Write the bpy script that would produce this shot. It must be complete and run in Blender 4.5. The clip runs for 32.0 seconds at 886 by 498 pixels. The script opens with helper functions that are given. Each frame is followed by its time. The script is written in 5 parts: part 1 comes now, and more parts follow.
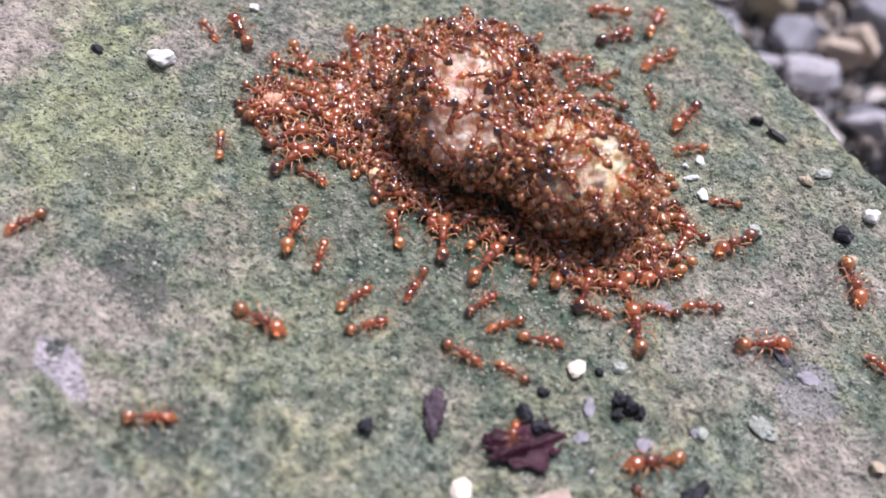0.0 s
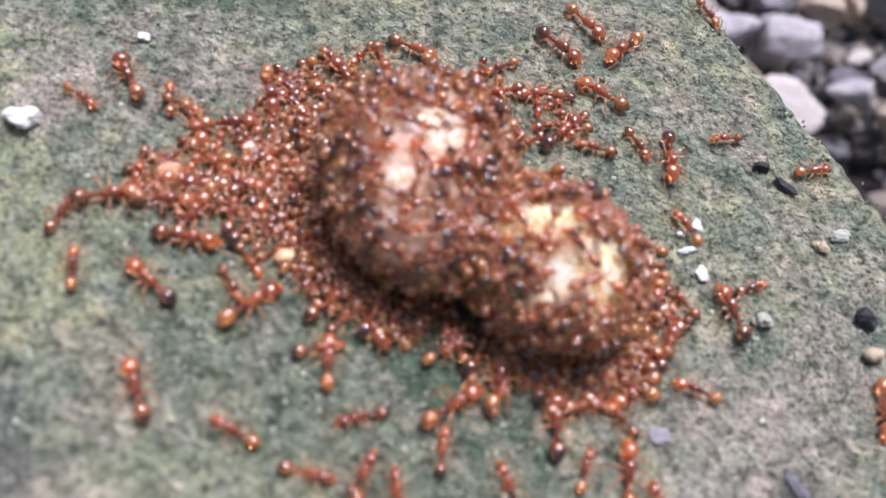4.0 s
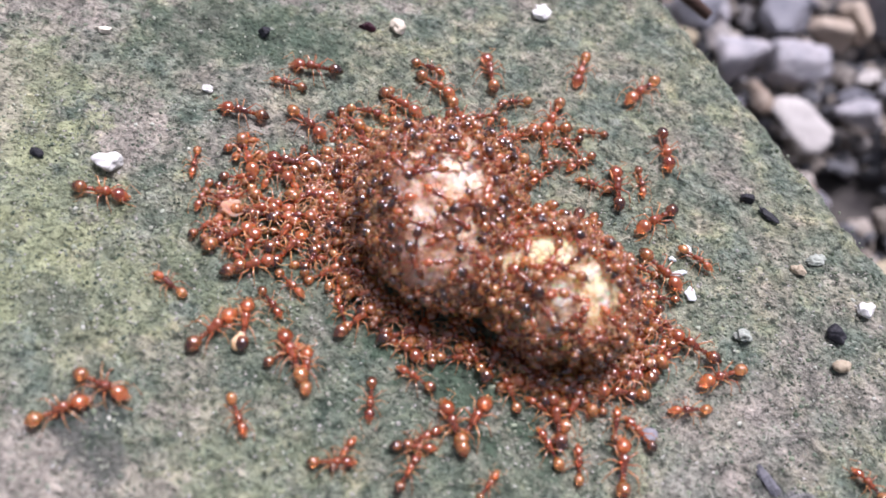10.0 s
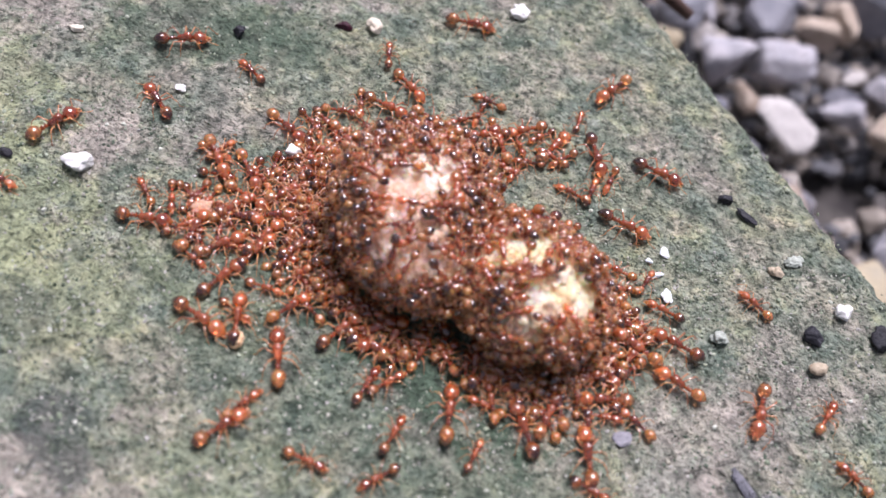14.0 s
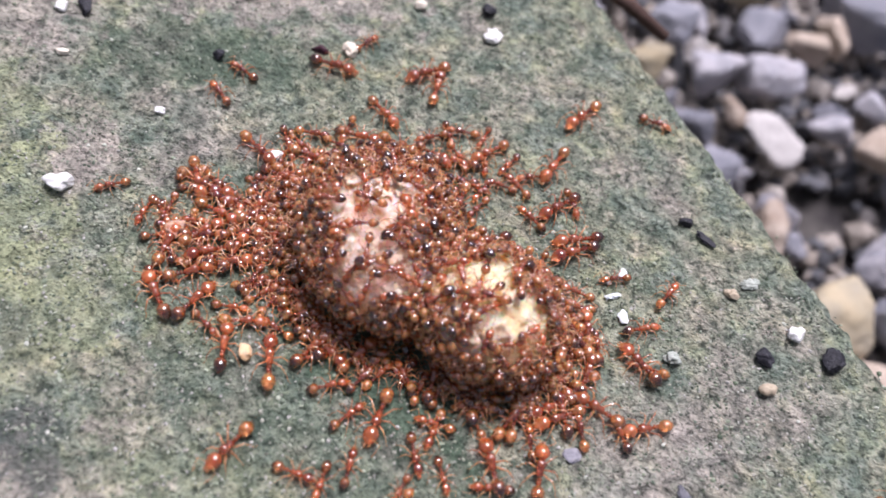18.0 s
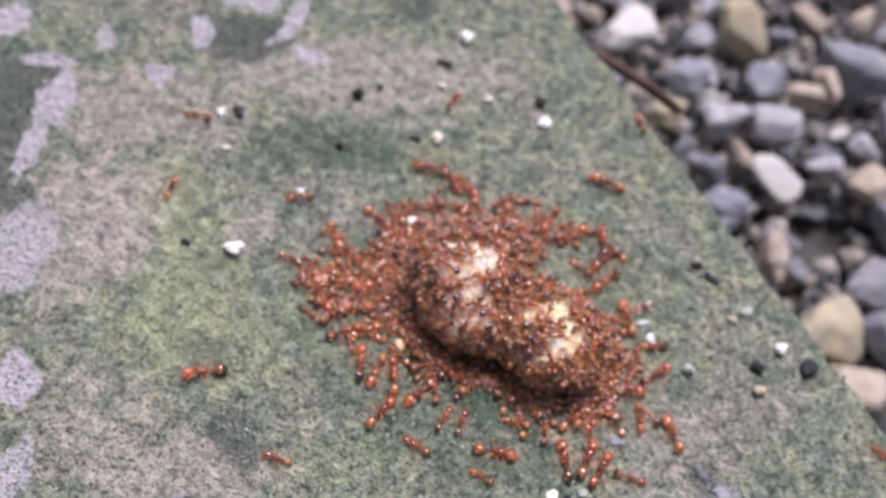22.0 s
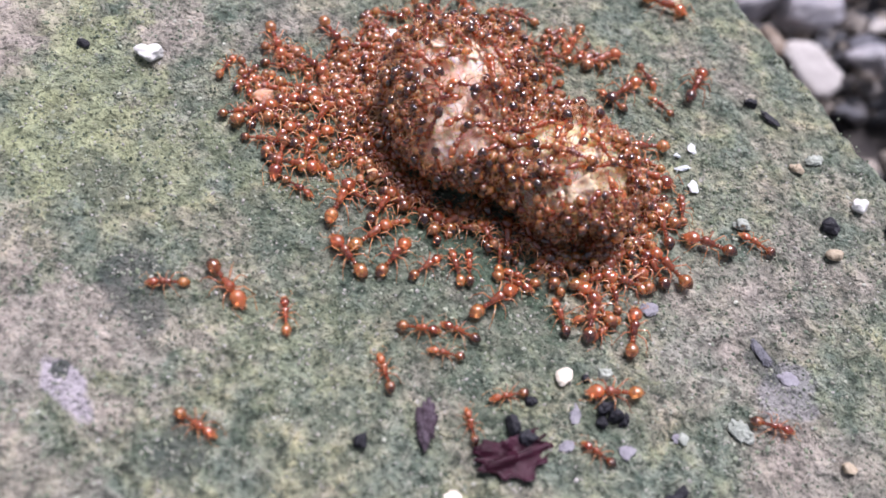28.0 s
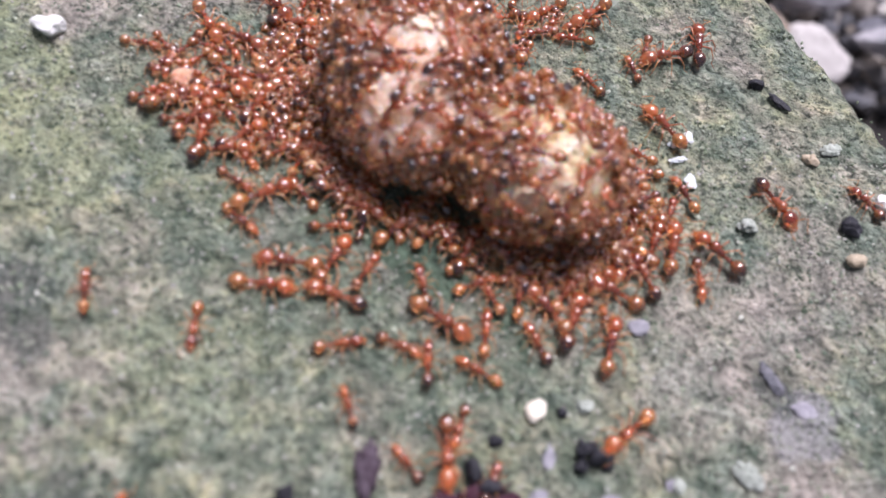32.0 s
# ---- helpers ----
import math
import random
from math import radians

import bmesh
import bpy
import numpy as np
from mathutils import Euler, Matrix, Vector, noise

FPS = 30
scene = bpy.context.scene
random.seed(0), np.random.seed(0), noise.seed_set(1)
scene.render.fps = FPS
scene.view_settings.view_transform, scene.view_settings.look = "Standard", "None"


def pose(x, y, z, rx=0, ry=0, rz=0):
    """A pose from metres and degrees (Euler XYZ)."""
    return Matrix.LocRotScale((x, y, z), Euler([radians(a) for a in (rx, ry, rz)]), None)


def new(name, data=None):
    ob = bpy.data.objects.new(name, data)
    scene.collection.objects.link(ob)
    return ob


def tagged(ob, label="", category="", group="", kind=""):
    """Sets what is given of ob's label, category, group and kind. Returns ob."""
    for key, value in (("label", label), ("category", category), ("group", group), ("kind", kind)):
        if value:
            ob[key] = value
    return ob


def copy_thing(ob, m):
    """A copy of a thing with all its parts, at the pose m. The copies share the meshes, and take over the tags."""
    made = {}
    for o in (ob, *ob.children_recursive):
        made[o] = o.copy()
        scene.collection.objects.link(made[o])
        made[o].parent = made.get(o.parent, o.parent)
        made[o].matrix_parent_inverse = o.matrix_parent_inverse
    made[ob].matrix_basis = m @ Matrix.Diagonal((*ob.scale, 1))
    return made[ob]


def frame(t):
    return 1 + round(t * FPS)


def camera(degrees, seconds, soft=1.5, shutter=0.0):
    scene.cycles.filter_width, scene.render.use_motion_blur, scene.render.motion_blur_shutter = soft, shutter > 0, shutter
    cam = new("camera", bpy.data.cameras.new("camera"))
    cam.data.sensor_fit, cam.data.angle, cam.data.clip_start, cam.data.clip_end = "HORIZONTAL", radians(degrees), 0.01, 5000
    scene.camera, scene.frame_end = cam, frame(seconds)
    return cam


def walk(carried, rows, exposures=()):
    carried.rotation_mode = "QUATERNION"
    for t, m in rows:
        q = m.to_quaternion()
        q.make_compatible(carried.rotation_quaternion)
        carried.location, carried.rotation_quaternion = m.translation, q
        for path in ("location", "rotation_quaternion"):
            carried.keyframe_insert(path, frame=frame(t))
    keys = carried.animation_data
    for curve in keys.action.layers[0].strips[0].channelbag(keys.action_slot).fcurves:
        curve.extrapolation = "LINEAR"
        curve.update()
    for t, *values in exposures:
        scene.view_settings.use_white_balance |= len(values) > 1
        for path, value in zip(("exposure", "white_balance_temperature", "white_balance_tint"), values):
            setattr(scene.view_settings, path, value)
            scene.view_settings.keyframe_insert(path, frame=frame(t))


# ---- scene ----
cam = camera(52.24, 32.0, 1.5, 0.3)
cam.data.dof.use_dof = True
cam.data.dof.focus_distance = 0.092
cam.data.dof.aperture_fstop = 20.5
MM = 0.001
PATH = [
    (0, 3.07, -66.37, 68.06, 37.10, -8.24, 12.23),
    (0.5, -1.18, -68.44, 73.66, 37.16, -9.37, 11.99),
    (1, -4.37, -65.22, 76.54, 36.17, -9.26, 11.45),
    (1.5, -1.43, -57.38, 70.18, 35.79, -9.76, 10.57),
    (2, -1.88, -56.57, 70.94, 35.69, -9.08, 11.08),
    (2.5, -5.77, -55.94, 71.02, 34.50, -9.90, 10.90),
    (3, -5.10, -54.28, 66.91, 35.05, -10.00, 11.07),
    (3.5, -1.19, -45.15, 64.93, 32.71, -10.14, 9.84),
    (5.5, -0.53, -40.05, 60.42, 30.41, -10.18, 9.20),
    (6, -0.43, -44.58, 67.93, 31.41, -9.24, 10.11),
    (6.5, -0.57, -51.46, 78.94, 32.48, -8.28, 11.01),
    (7, -3.75, -53.62, 78.37, 32.64, -7.47, 11.33),
    (7.5, -3.53, -51.35, 75.11, 32.38, -7.95, 11.20),
    (8, -4.69, -51.03, 72.91, 32.85, -8.84, 10.59),
    (8.5, -4.77, -51.64, 72.72, 32.40, -8.71, 10.98),
    (9, -4.64, -50.25, 75.40, 32.34, -8.52, 11.02),
    (9.5, -4.18, -49.06, 74.73, 32.23, -8.72, 10.33),
    (10, -0.91, -46.71, 75.37, 31.23, -8.37, 10.64),
    (10.5, 0.84, -46.48, 73.09, 31.10, -8.50, 10.25),
    (11, 2.09, -43.88, 71.49, 30.23, -8.41, 10.00),
    (11.5, 1.67, -43.46, 72.83, 30.75, -8.15, 9.90),
    (12, 0.32, -45.43, 73.71, 30.93, -8.46, 9.99),
    (12.5, 0.32, -47.10, 75.36, 31.20, -8.63, 10.24),
    (13, -2.91, -50.99, 76.31, 31.00, -9.07, 10.25),
    (13.5, -1.80, -48.77, 77.51, 31.53, -8.80, 10.28),
    (14, 0.92, -45.78, 75.03, 31.24, -8.74, 10.48),
    (14.5, 0.80, -44.57, 75.01, 30.64, -9.03, 10.77),
    (16.5, 3.25, -40.57, 71.33, 30.53, -8.71, 11.14),
    (17, 2.98, -40.69, 68.28, 30.20, -8.87, 11.07),
    (17.5, 3.62, -38.21, 69.49, 30.50, -8.76, 11.13),
    (18, 5.35, -44.76, 79.94, 30.92, -8.24, 11.59),
    (18.5, 7.20, -51.59, 90.17, 31.31, -7.43, 12.36),
    (19, 7.28, -56.65, 93.16, 31.22, -7.08, 12.67),
    (19.5, 5.80, -58.35, 95.00, 31.15, -7.14, 12.51),
    (20, 6.95, -57.08, 93.36, 30.97, -6.89, 12.34),
    (20.5, 9.10, -54.80, 94.62, 31.42, -6.48, 12.11),
    (21, 6.31, -54.66, 102.45, 31.30, -7.07, 12.07),
    (21.5, 3.38, -57.22, 115.06, 31.76, -6.72, 11.35),
    (22, -2.67, -59.87, 109.38, 31.65, -6.27, 11.34),
    (22.5, -1.46, -53.27, 94.47, 30.69, -6.40, 11.42),
    (23, 0.66, -50.07, 86.14, 30.40, -6.47, 11.06),
    (23.5, 0.73, -50.58, 86.76, 30.21, -6.30, 11.07),
    (24, 1.10, -52.45, 84.34, 30.04, -6.66, 11.30),
    (24.5, 1.91, -54.14, 81.88, 30.07, -6.91, 11.63),
    (25, 1.45, -54.39, 79.96, 29.46, -7.35, 11.75),
    (25.5, 2.61, -60.98, 75.70, 29.60, -7.38, 12.08),
    (26, 2.02, -62.74, 73.21, 29.44, -7.60, 12.41),
    (26.5, 4.10, -59.55, 74.18, 29.38, -7.39, 12.53),
    (28.5, 0.48, -57.83, 75.65, 29.97, -8.11, 11.81),
    (29, 0.88, -57.82, 75.46, 29.88, -7.74, 11.98),
    (29.5, 1.83, -56.10, 74.89, 29.91, -7.64, 11.86),
    (30, 1.82, -56.11, 74.46, 29.81, -7.71, 12.02),
    (30.5, 1.91, -57.10, 73.53, 29.72, -7.84, 12.22),
    (31, 0.93, -56.20, 75.43, 29.81, -7.97, 12.24),
    (31.5, 3.12, -53.35, 70.70, 30.05, -7.81, 11.83),
    (32, 4.73, -49.07, 64.51, 29.67, -8.06, 11.60),
]
walk(cam, [(t, pose(x * MM, y * MM, z * MM, rx, ry, rz)) for t, x, y, z, rx, ry, rz in PATH],
     exposures=[(t, e, 6050, 21) for t, e in ((0, 0.24), (3, 0.26), (6, 0.29), (9, 0.25), (13, 0.25), (19, 0.22), (20, 0.19), (22, 0.04), (24, 0.16), (26, 0.19), (32, 0.24))])

# ---- daylight: a bright overcast sky, a broad soft sun behind thin cloud ----
SUN_UP, SUN_TURN = 68.0, 8.0
world = bpy.data.worlds.new("sky")
scene.world = world
world.use_nodes = True
wn = world.node_tree.nodes
sky = wn.new("ShaderNodeTexSky")
sky.sky_type, sky.sun_disc = "NISHITA", False
sky.sun_elevation, sky.sun_rotation = radians(SUN_UP), radians(SUN_TURN)
sky.air_density, sky.dust_density, sky.ozone_density = 1.0, 2.5, 1.0
wn["Background"].inputs["Strength"].default_value = 0.066
cloud = wn.new("ShaderNodeHueSaturation")
cloud.inputs["Saturation"].default_value = 0.45
world.node_tree.links.new(sky.outputs[0], cloud.inputs["Color"])
world.node_tree.links.new(cloud.outputs[0], wn["Background"].inputs["Color"])
sun = new("sun", bpy.data.lights.new("sun", "SUN"))
sun.data.energy, sun.data.angle, sun.data.color = 4.9, radians(30), (1.0, 0.95, 0.93)
sun.matrix_world = pose(0, 0, 1, 90 - SUN_UP, 0, 180 - SUN_TURN)

rng = random.Random(11)


# ---- materials ----
class Nodes:
    """A new material and short ways to add nodes to it."""

    def __init__(self, name, rough=0.5, metal=0.0, spec=0.5):
        self.mat = bpy.data.materials.new(name)
        self.mat.use_nodes = True
        self.tree = self.mat.node_tree
        self.bsdf = self.tree.nodes["Principled BSDF"]
        self.bsdf.inputs["Roughness"].default_value = rough
        self.bsdf.inputs["Metallic"].default_value = metal
        self.bsdf.inputs["Specular IOR Level"].default_value = spec
        self.coords = self.tree.nodes.new("ShaderNodeTexCoord").outputs["Object"]

    def put(self, socket, value):
        if isinstance(value, bpy.types.NodeSocket):
            self.tree.links.new(value, socket)
        elif isinstance(value, tuple) and len(value) == 3 and len(socket.default_value) == 4:
            socket.default_value = (*value, 1.0)
        else:
            socket.default_value = value

    def noise(self, scale, detail=4.0, rough=0.55, vec=None, bend=0.0):
        n = self.tree.nodes.new("ShaderNodeTexNoise")
        self.put(n.inputs["Vector"], vec or self.coords)
        n.inputs["Scale"].default_value, n.inputs["Detail"].default_value = scale, detail
        n.inputs["Roughness"].default_value, n.inputs["Distortion"].default_value = rough, bend
        return n.outputs[0]

    def noise_colour(self, scale, detail=2.0):
        n = self.tree.nodes.new("ShaderNodeTexNoise")
        self.put(n.inputs["Vector"], self.coords)
        n.inputs["Scale"].default_value, n.inputs["Detail"].default_value = scale, detail
        return n.outputs[1]

    def cells(self, scale, feature="F1", vec=None, spread=1.0):
        n = self.tree.nodes.new("ShaderNodeTexVoronoi")
        n.feature = feature
        self.put(n.inputs["Vector"], vec or self.coords)
        n.inputs["Scale"].default_value, n.inputs["Randomness"].default_value = scale, spread
        return n.outputs[0]

    def ramp(self, fac, *stops):
        n = self.tree.nodes.new("ShaderNodeValToRGB")
        self.put(n.inputs[0], fac)
        el = n.color_ramp.elements
        while len(el) < len(stops):
            el.new(0.5)
        for e, (at, c) in zip(el, stops):
            e.position, e.color = at, (*c, 1.0) if isinstance(c, tuple) else (c, c, c, 1.0)
        return n.outputs[0]

    def mix(self, fac, a, b, how="MIX"):
        n = self.tree.nodes.new("ShaderNodeMix")
        n.data_type, n.blend_type = "RGBA", how
        self.put(n.inputs[0], fac), self.put(n.inputs[6], a), self.put(n.inputs[7], b)
        return n.outputs[2]

    def math(self, how, a, b=0.0, clamp=False):
        n = self.tree.nodes.new("ShaderNodeMath")
        n.operation, n.use_clamp = how, clamp
        self.put(n.inputs[0], a), self.put(n.inputs[1], b)
        return n.outputs[0]

    def vmath(self, how, a, b):
        n = self.tree.nodes.new("ShaderNodeVectorMath")
        n.operation = how
        self.put(n.inputs[0], a), self.put(n.inputs[1], b)
        return n.outputs[1] if how in ("LENGTH", "DISTANCE") else n.outputs[0]

    def axis(self, i, vec=None):
        n = self.tree.nodes.new("ShaderNodeSeparateXYZ")
        self.put(n.inputs[0], vec or self.coords)
        return n.outputs[i]

    def random(self):
        return self.tree.nodes.new("ShaderNodeObjectInfo").outputs["Random"]

    def island(self):
        return self.tree.nodes.new("ShaderNodeNewGeometry").outputs["Random Per Island"]

    def bump(self, height, distance, strength=0.6):
        n = self.tree.nodes.new("ShaderNodeBump")
        n.inputs["Distance"].default_value, n.inputs["Strength"].default_value = distance, strength
        self.put(n.inputs["Height"], height)
        self.tree.links.new(n.outputs[0], self.bsdf.inputs["Normal"])

    def colour(self, c):
        self.put(self.bsdf.inputs["Base Color"], c)
        return self.mat


def stain_or_shade(k, base, x, y, rx, ry, turn, tint, amount=1.0, ragged=0.6, scale=300.0):
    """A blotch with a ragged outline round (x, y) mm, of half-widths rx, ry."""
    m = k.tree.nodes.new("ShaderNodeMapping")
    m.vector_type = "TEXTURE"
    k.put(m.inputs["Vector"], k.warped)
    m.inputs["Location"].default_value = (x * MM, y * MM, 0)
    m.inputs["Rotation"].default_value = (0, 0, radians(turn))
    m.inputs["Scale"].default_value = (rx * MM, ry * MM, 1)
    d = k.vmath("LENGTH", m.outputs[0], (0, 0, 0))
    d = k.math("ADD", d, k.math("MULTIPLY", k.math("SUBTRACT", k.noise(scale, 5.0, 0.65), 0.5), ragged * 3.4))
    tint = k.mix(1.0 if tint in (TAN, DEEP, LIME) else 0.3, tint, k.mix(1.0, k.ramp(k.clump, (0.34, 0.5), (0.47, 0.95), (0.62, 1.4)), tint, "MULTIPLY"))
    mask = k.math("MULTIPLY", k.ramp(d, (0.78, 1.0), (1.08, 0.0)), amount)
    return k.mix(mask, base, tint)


def slab_material():
    k = Nodes("mossy_concrete", 0.78, 0.0, 0.4)
    k.warped = k.vmath("ADD", k.coords, k.vmath("SCALE", k.vmath("SUBTRACT", k.noise_colour(95.0), (0.5, 0.5, 0.5)), (0.0, 0.0, 0.0)))
    k.warped.node.inputs[1].links[0].from_node.inputs["Scale"].default_value = 0.007
    broad = k.noise(38.0, 5.0, 0.6)
    mid = k.noise(150.0, 5.0, 0.6)
    clump = k.clump = k.noise(430.0, 6.0, 0.68, bend=0.25)
    fine = k.noise(1100.0, 5.0, 0.7)
    grit = k.noise(2900.0, 3.0, 0.7)
    tuft = k.noise(780.0, 6.0, 0.66, bend=0.4)
    moss = k.ramp(clump, (0.30, (0.135, 0.175, 0.142)), (0.42, (0.245, 0.292, 0.236)), (0.55, (0.355, 0.395, 0.318)), (0.68, (0.50, 0.515, 0.44)))
    patchy = k.noise(240.0, 5.0, 0.62, bend=0.5)
    moss = k.mix(k.ramp(patchy, (0.52, 0.0), (0.62, 0.8)), moss, k.mix(1.0, moss, (1.28, 1.24, 1.06), "MULTIPLY"))
    moss = k.mix(k.ramp(patchy, (0.38, 0.85), (0.47, 0.0)), moss, k.mix(1.0, moss, (0.50, 0.58, 0.56), "MULTIPLY"))
    moss = k.mix(k.ramp(mid, (0.38, 0.0), (0.62, 1.0)), k.mix(1.0, moss, (0.80, 0.88, 0.90), "MULTIPLY"), k.mix(1.0, moss, (1.12, 1.06, 0.92), "MULTIPLY"))
    bare = k.ramp(clump, (0.33, (0.17, 0.155, 0.155)), (0.48, (0.37, 0.335, 0.33)), (0.62, (0.56, 0.51, 0.505)))
    c = k.mix(k.ramp(k.math("ADD", broad, k.math("MULTIPLY", k.math("SUBTRACT", mid, 0.5), 0.6)), (0.50, 0.0), (0.68, 0.6)), moss, bare)
    c = k.mix(k.ramp(tuft, (0.36, 0.9), (0.47, 0.0)), c, k.mix(1.0, c, (0.30, 0.33, 0.33), "MULTIPLY"))
    c = k.mix(k.ramp(tuft, (0.57, 0.0), (0.68, 0.6)), c, k.mix(1.0, c, (1.45, 1.42, 1.30), "MULTIPLY"))
    c = k.mix(k.ramp(fine, (0.36, 0.75), (0.45, 0.0)), c, k.mix(1.0, c, (0.30, 0.33, 0.33), "MULTIPLY"))
    c = k.mix(k.ramp(fine, (0.58, 0.0), (0.67, 0.45)), c, (0.56, 0.55, 0.48))
    c = k.mix(k.ramp(grit, (0.66, 0.0), (0.74, 0.5)), c, (0.66, 0.64, 0.62))
    grains = k.cells(950.0, "F1", k.vmath("ADD", k.coords, k.vmath("SCALE", k.noise_colour(800.0, 4.0), (0, 0, 0))))
    grains.node.inputs["Vector"].links[0].from_node.inputs[1].links[0].from_node.inputs["Scale"].default_value = 0.0022
    c = k.mix(k.ramp(grains, (0.45, 0.0), (0.72, 0.35)), c, (0.05, 0.065, 0.05))
    speck = k.noise(1900.0, 3.0, 0.55, bend=0.3)
    for args in sorted(STAINS_AND_SHADE, key=lambda a: a[5] not in (TAN, LIME, DEEP)):
        c = stain_or_shade(k, c, *args)
    c = k.mix(k.ramp(tuft, (0.33, 0.6), (0.43, 0.0)), c, (0.04, 0.055, 0.042))
    c = k.mix(k.ramp(fine, (0.33, 0.5), (0.44, 0.0)), c, (0.04, 0.06, 0.045))
    c = k.mix(k.ramp(speck, (0.35, 0.8), (0.43, 0.0)), c, k.mix(1.0, c, (0.22, 0.26, 0.23), "MULTIPLY"))
    c = k.mix(k.ramp(speck, (0.57, 0.0), (0.66, 0.4)), c, k.mix(1.0, c, (1.4, 1.37, 1.32), "MULTIPLY"))
    c = k.mix(1.0, c, (1.05, 1.0, 0.965), "MULTIPLY")
    h = k.math("ADD", k.math("ADD", k.math("MULTIPLY", fine, 0.6), k.math("MULTIPLY", tuft, 0.9)), k.math("MULTIPLY", speck, 0.6))
    h = k.math("ADD", h, k.math("SUBTRACT", k.math("MULTIPLY", clump, 1.3), k.math("MULTIPLY", grains, 0.5)))
    k.bump(h, 0.0011, 1.0)
    return k.colour(c)


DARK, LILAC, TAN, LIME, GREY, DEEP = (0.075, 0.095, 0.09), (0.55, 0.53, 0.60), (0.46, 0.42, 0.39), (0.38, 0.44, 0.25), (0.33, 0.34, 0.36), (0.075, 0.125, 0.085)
STAINS_AND_SHADE = [
    (-23.6, -25.0, 3, 5, 20, DARK, 0.75, 0.55, 260),
    (-15.1, -37.5, 2.8, 3.2, 0, DARK, 0.7, 0.55, 260),
    (-25.1, -35.3, 3.2, 1.9, -42, LILAC, 0.95, 0.36, 300),
    (-25.6, -34.0, 0.8, 1.4, 0, DARK, 0.9, 0.55, 260),
    (-48.4, 2.8, 7, 11, 10, TAN, 0.8, 0.55, 260),
    (-32.6, 6.0, 4, 5, 0, TAN, 0.5, 0.55, 260),
    (37.6, -17.8, 3, 3.5, 0, GREY, 0.8, 0.4, 260),
    (34.9, -15.4, 1.3, 4, 40, DARK, 0.7, 0.55, 260),
    (-31.2, -14.0, 4, 3, 0, DARK, 0.5, 0.55, 260),
    (-30.0, -11.5, 11, 7, 0, LIME, 0.34, 1.2, 260),
    (-37.8, -6.0, 8, 12, 0, LIME, 0.42, 1.2, 260),
    (-44.0, 8.0, 7, 9, 30, LIME, 0.36, 1.2, 260),
    (-13.8, -26.2, 9, 6, 10, LIME, 0.2, 1.2, 260),
    (-28.0, -31.0, 13, 7, 15, TAN, 0.5, 1.0, 260),
    (-40.0, -27.0, 10, 8, 0, TAN, 0.5, 1.0, 260),
    (29.0, -17.0, 6, 4, 40, TAN, 0.2, 1.0, 260),
    (-27.5, 22.7, 10, 7, 20, DEEP, 0.6, 0.7, 260),
    (-19.0, 22.7, 9, 5, 10, DEEP, 0.5, 0.7, 260),
    (29.5, -13.2, 8, 5, 40, TAN, 0.2, 0.8, 260),
    (29.9, -10.4, 5, 6, 20, TAN, 0.15, 0.8, 260),
    (38.0, -25.7, 5, 6, 20, TAN, 0.35, 0.55, 260),
    (-20.6, 57.9, 7, 6, 0, DARK, 0.6, 0.5, 260),
    (-53.6, -0.7, 9, 13, 10, TAN, 0.7, 0.55, 260),
    (-23.4, 38.0, 26, 9, 12, TAN, 0.6, 0.7, 260),
    (-53.6, 21.6, 16, 9, 12, TAN, 0.55, 0.7, 260),
    (-29.1, -30.5, 9, 6, 20, TAN, 0.35, 0.55, 260),
    (-24.6, -47.1, 12, 8, 0, TAN, 0.4, 0.55, 260),
    (41.6, -24.5, 6, 5, 0, TAN, 0.35, 0.55, 260),
    (-70.6, 16.5, 7, 13, 15, DARK, 0.75, 0.3, 260),
    (-65.3, 1.6, 5, 4, 0, DARK, 0.75, 0.3, 260),
    (-43.4, 40.8, 8, 6, 10, DARK, 0.8, 0.3, 260),
    (-79.6, 32.5, 3.5, 4, 0, LILAC, 1, 0.48, 320),
    (-69.8, 26.4, 4.5, 1.6, 10, LILAC, 0.95, 0.48, 320),
    (-66.1, 19.0, 3.4, 6.5, 10, LILAC, 1, 0.48, 320),
    (-65.2, 9.3, 1.8, 6, 10, LILAC, 1, 0.48, 320),
    (-60.9, -6.3, 5, 8, 10, LILAC, 0.8, 0.48, 320),
    (-50.1, 40.1, 2.3, 4.2, 25, LILAC, 1, 0.48, 320),
    (-37.7, 46.0, 1.8, 5.5, -15, LILAC, 1, 0.48, 320),
    (-32.6, 39.2, 3.5, 2.2, -30, LILAC, 1, 0.48, 320),
    (-64.8, 34.0, 1.5, 4, 30, LILAC, 0.7, 0.48, 320),
    (-53.7, 29.7, 3, 2, 0, LILAC, 0.8, 0.48, 320),
    (-45.4, 48.3, 6, 1.8, 0, LILAC, 0.9, 0.48, 320),
    (-52.7, -23.9, 3, 3.5, 0, LILAC, 0.9, 0.48, 320),
    (-48.4, -33.8, 2.5, 4, 0, LILAC, 0.8, 0.48, 320),
    # Dark green moss before the food, deepened to paint in the lump's shade.
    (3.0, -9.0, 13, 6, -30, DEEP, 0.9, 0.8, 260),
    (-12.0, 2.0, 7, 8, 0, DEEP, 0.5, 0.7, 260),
    # Wide darkening of the near slab: weaker light there, put into the colour.
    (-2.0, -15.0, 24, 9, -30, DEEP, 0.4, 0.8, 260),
]
M_SLAB = slab_material()


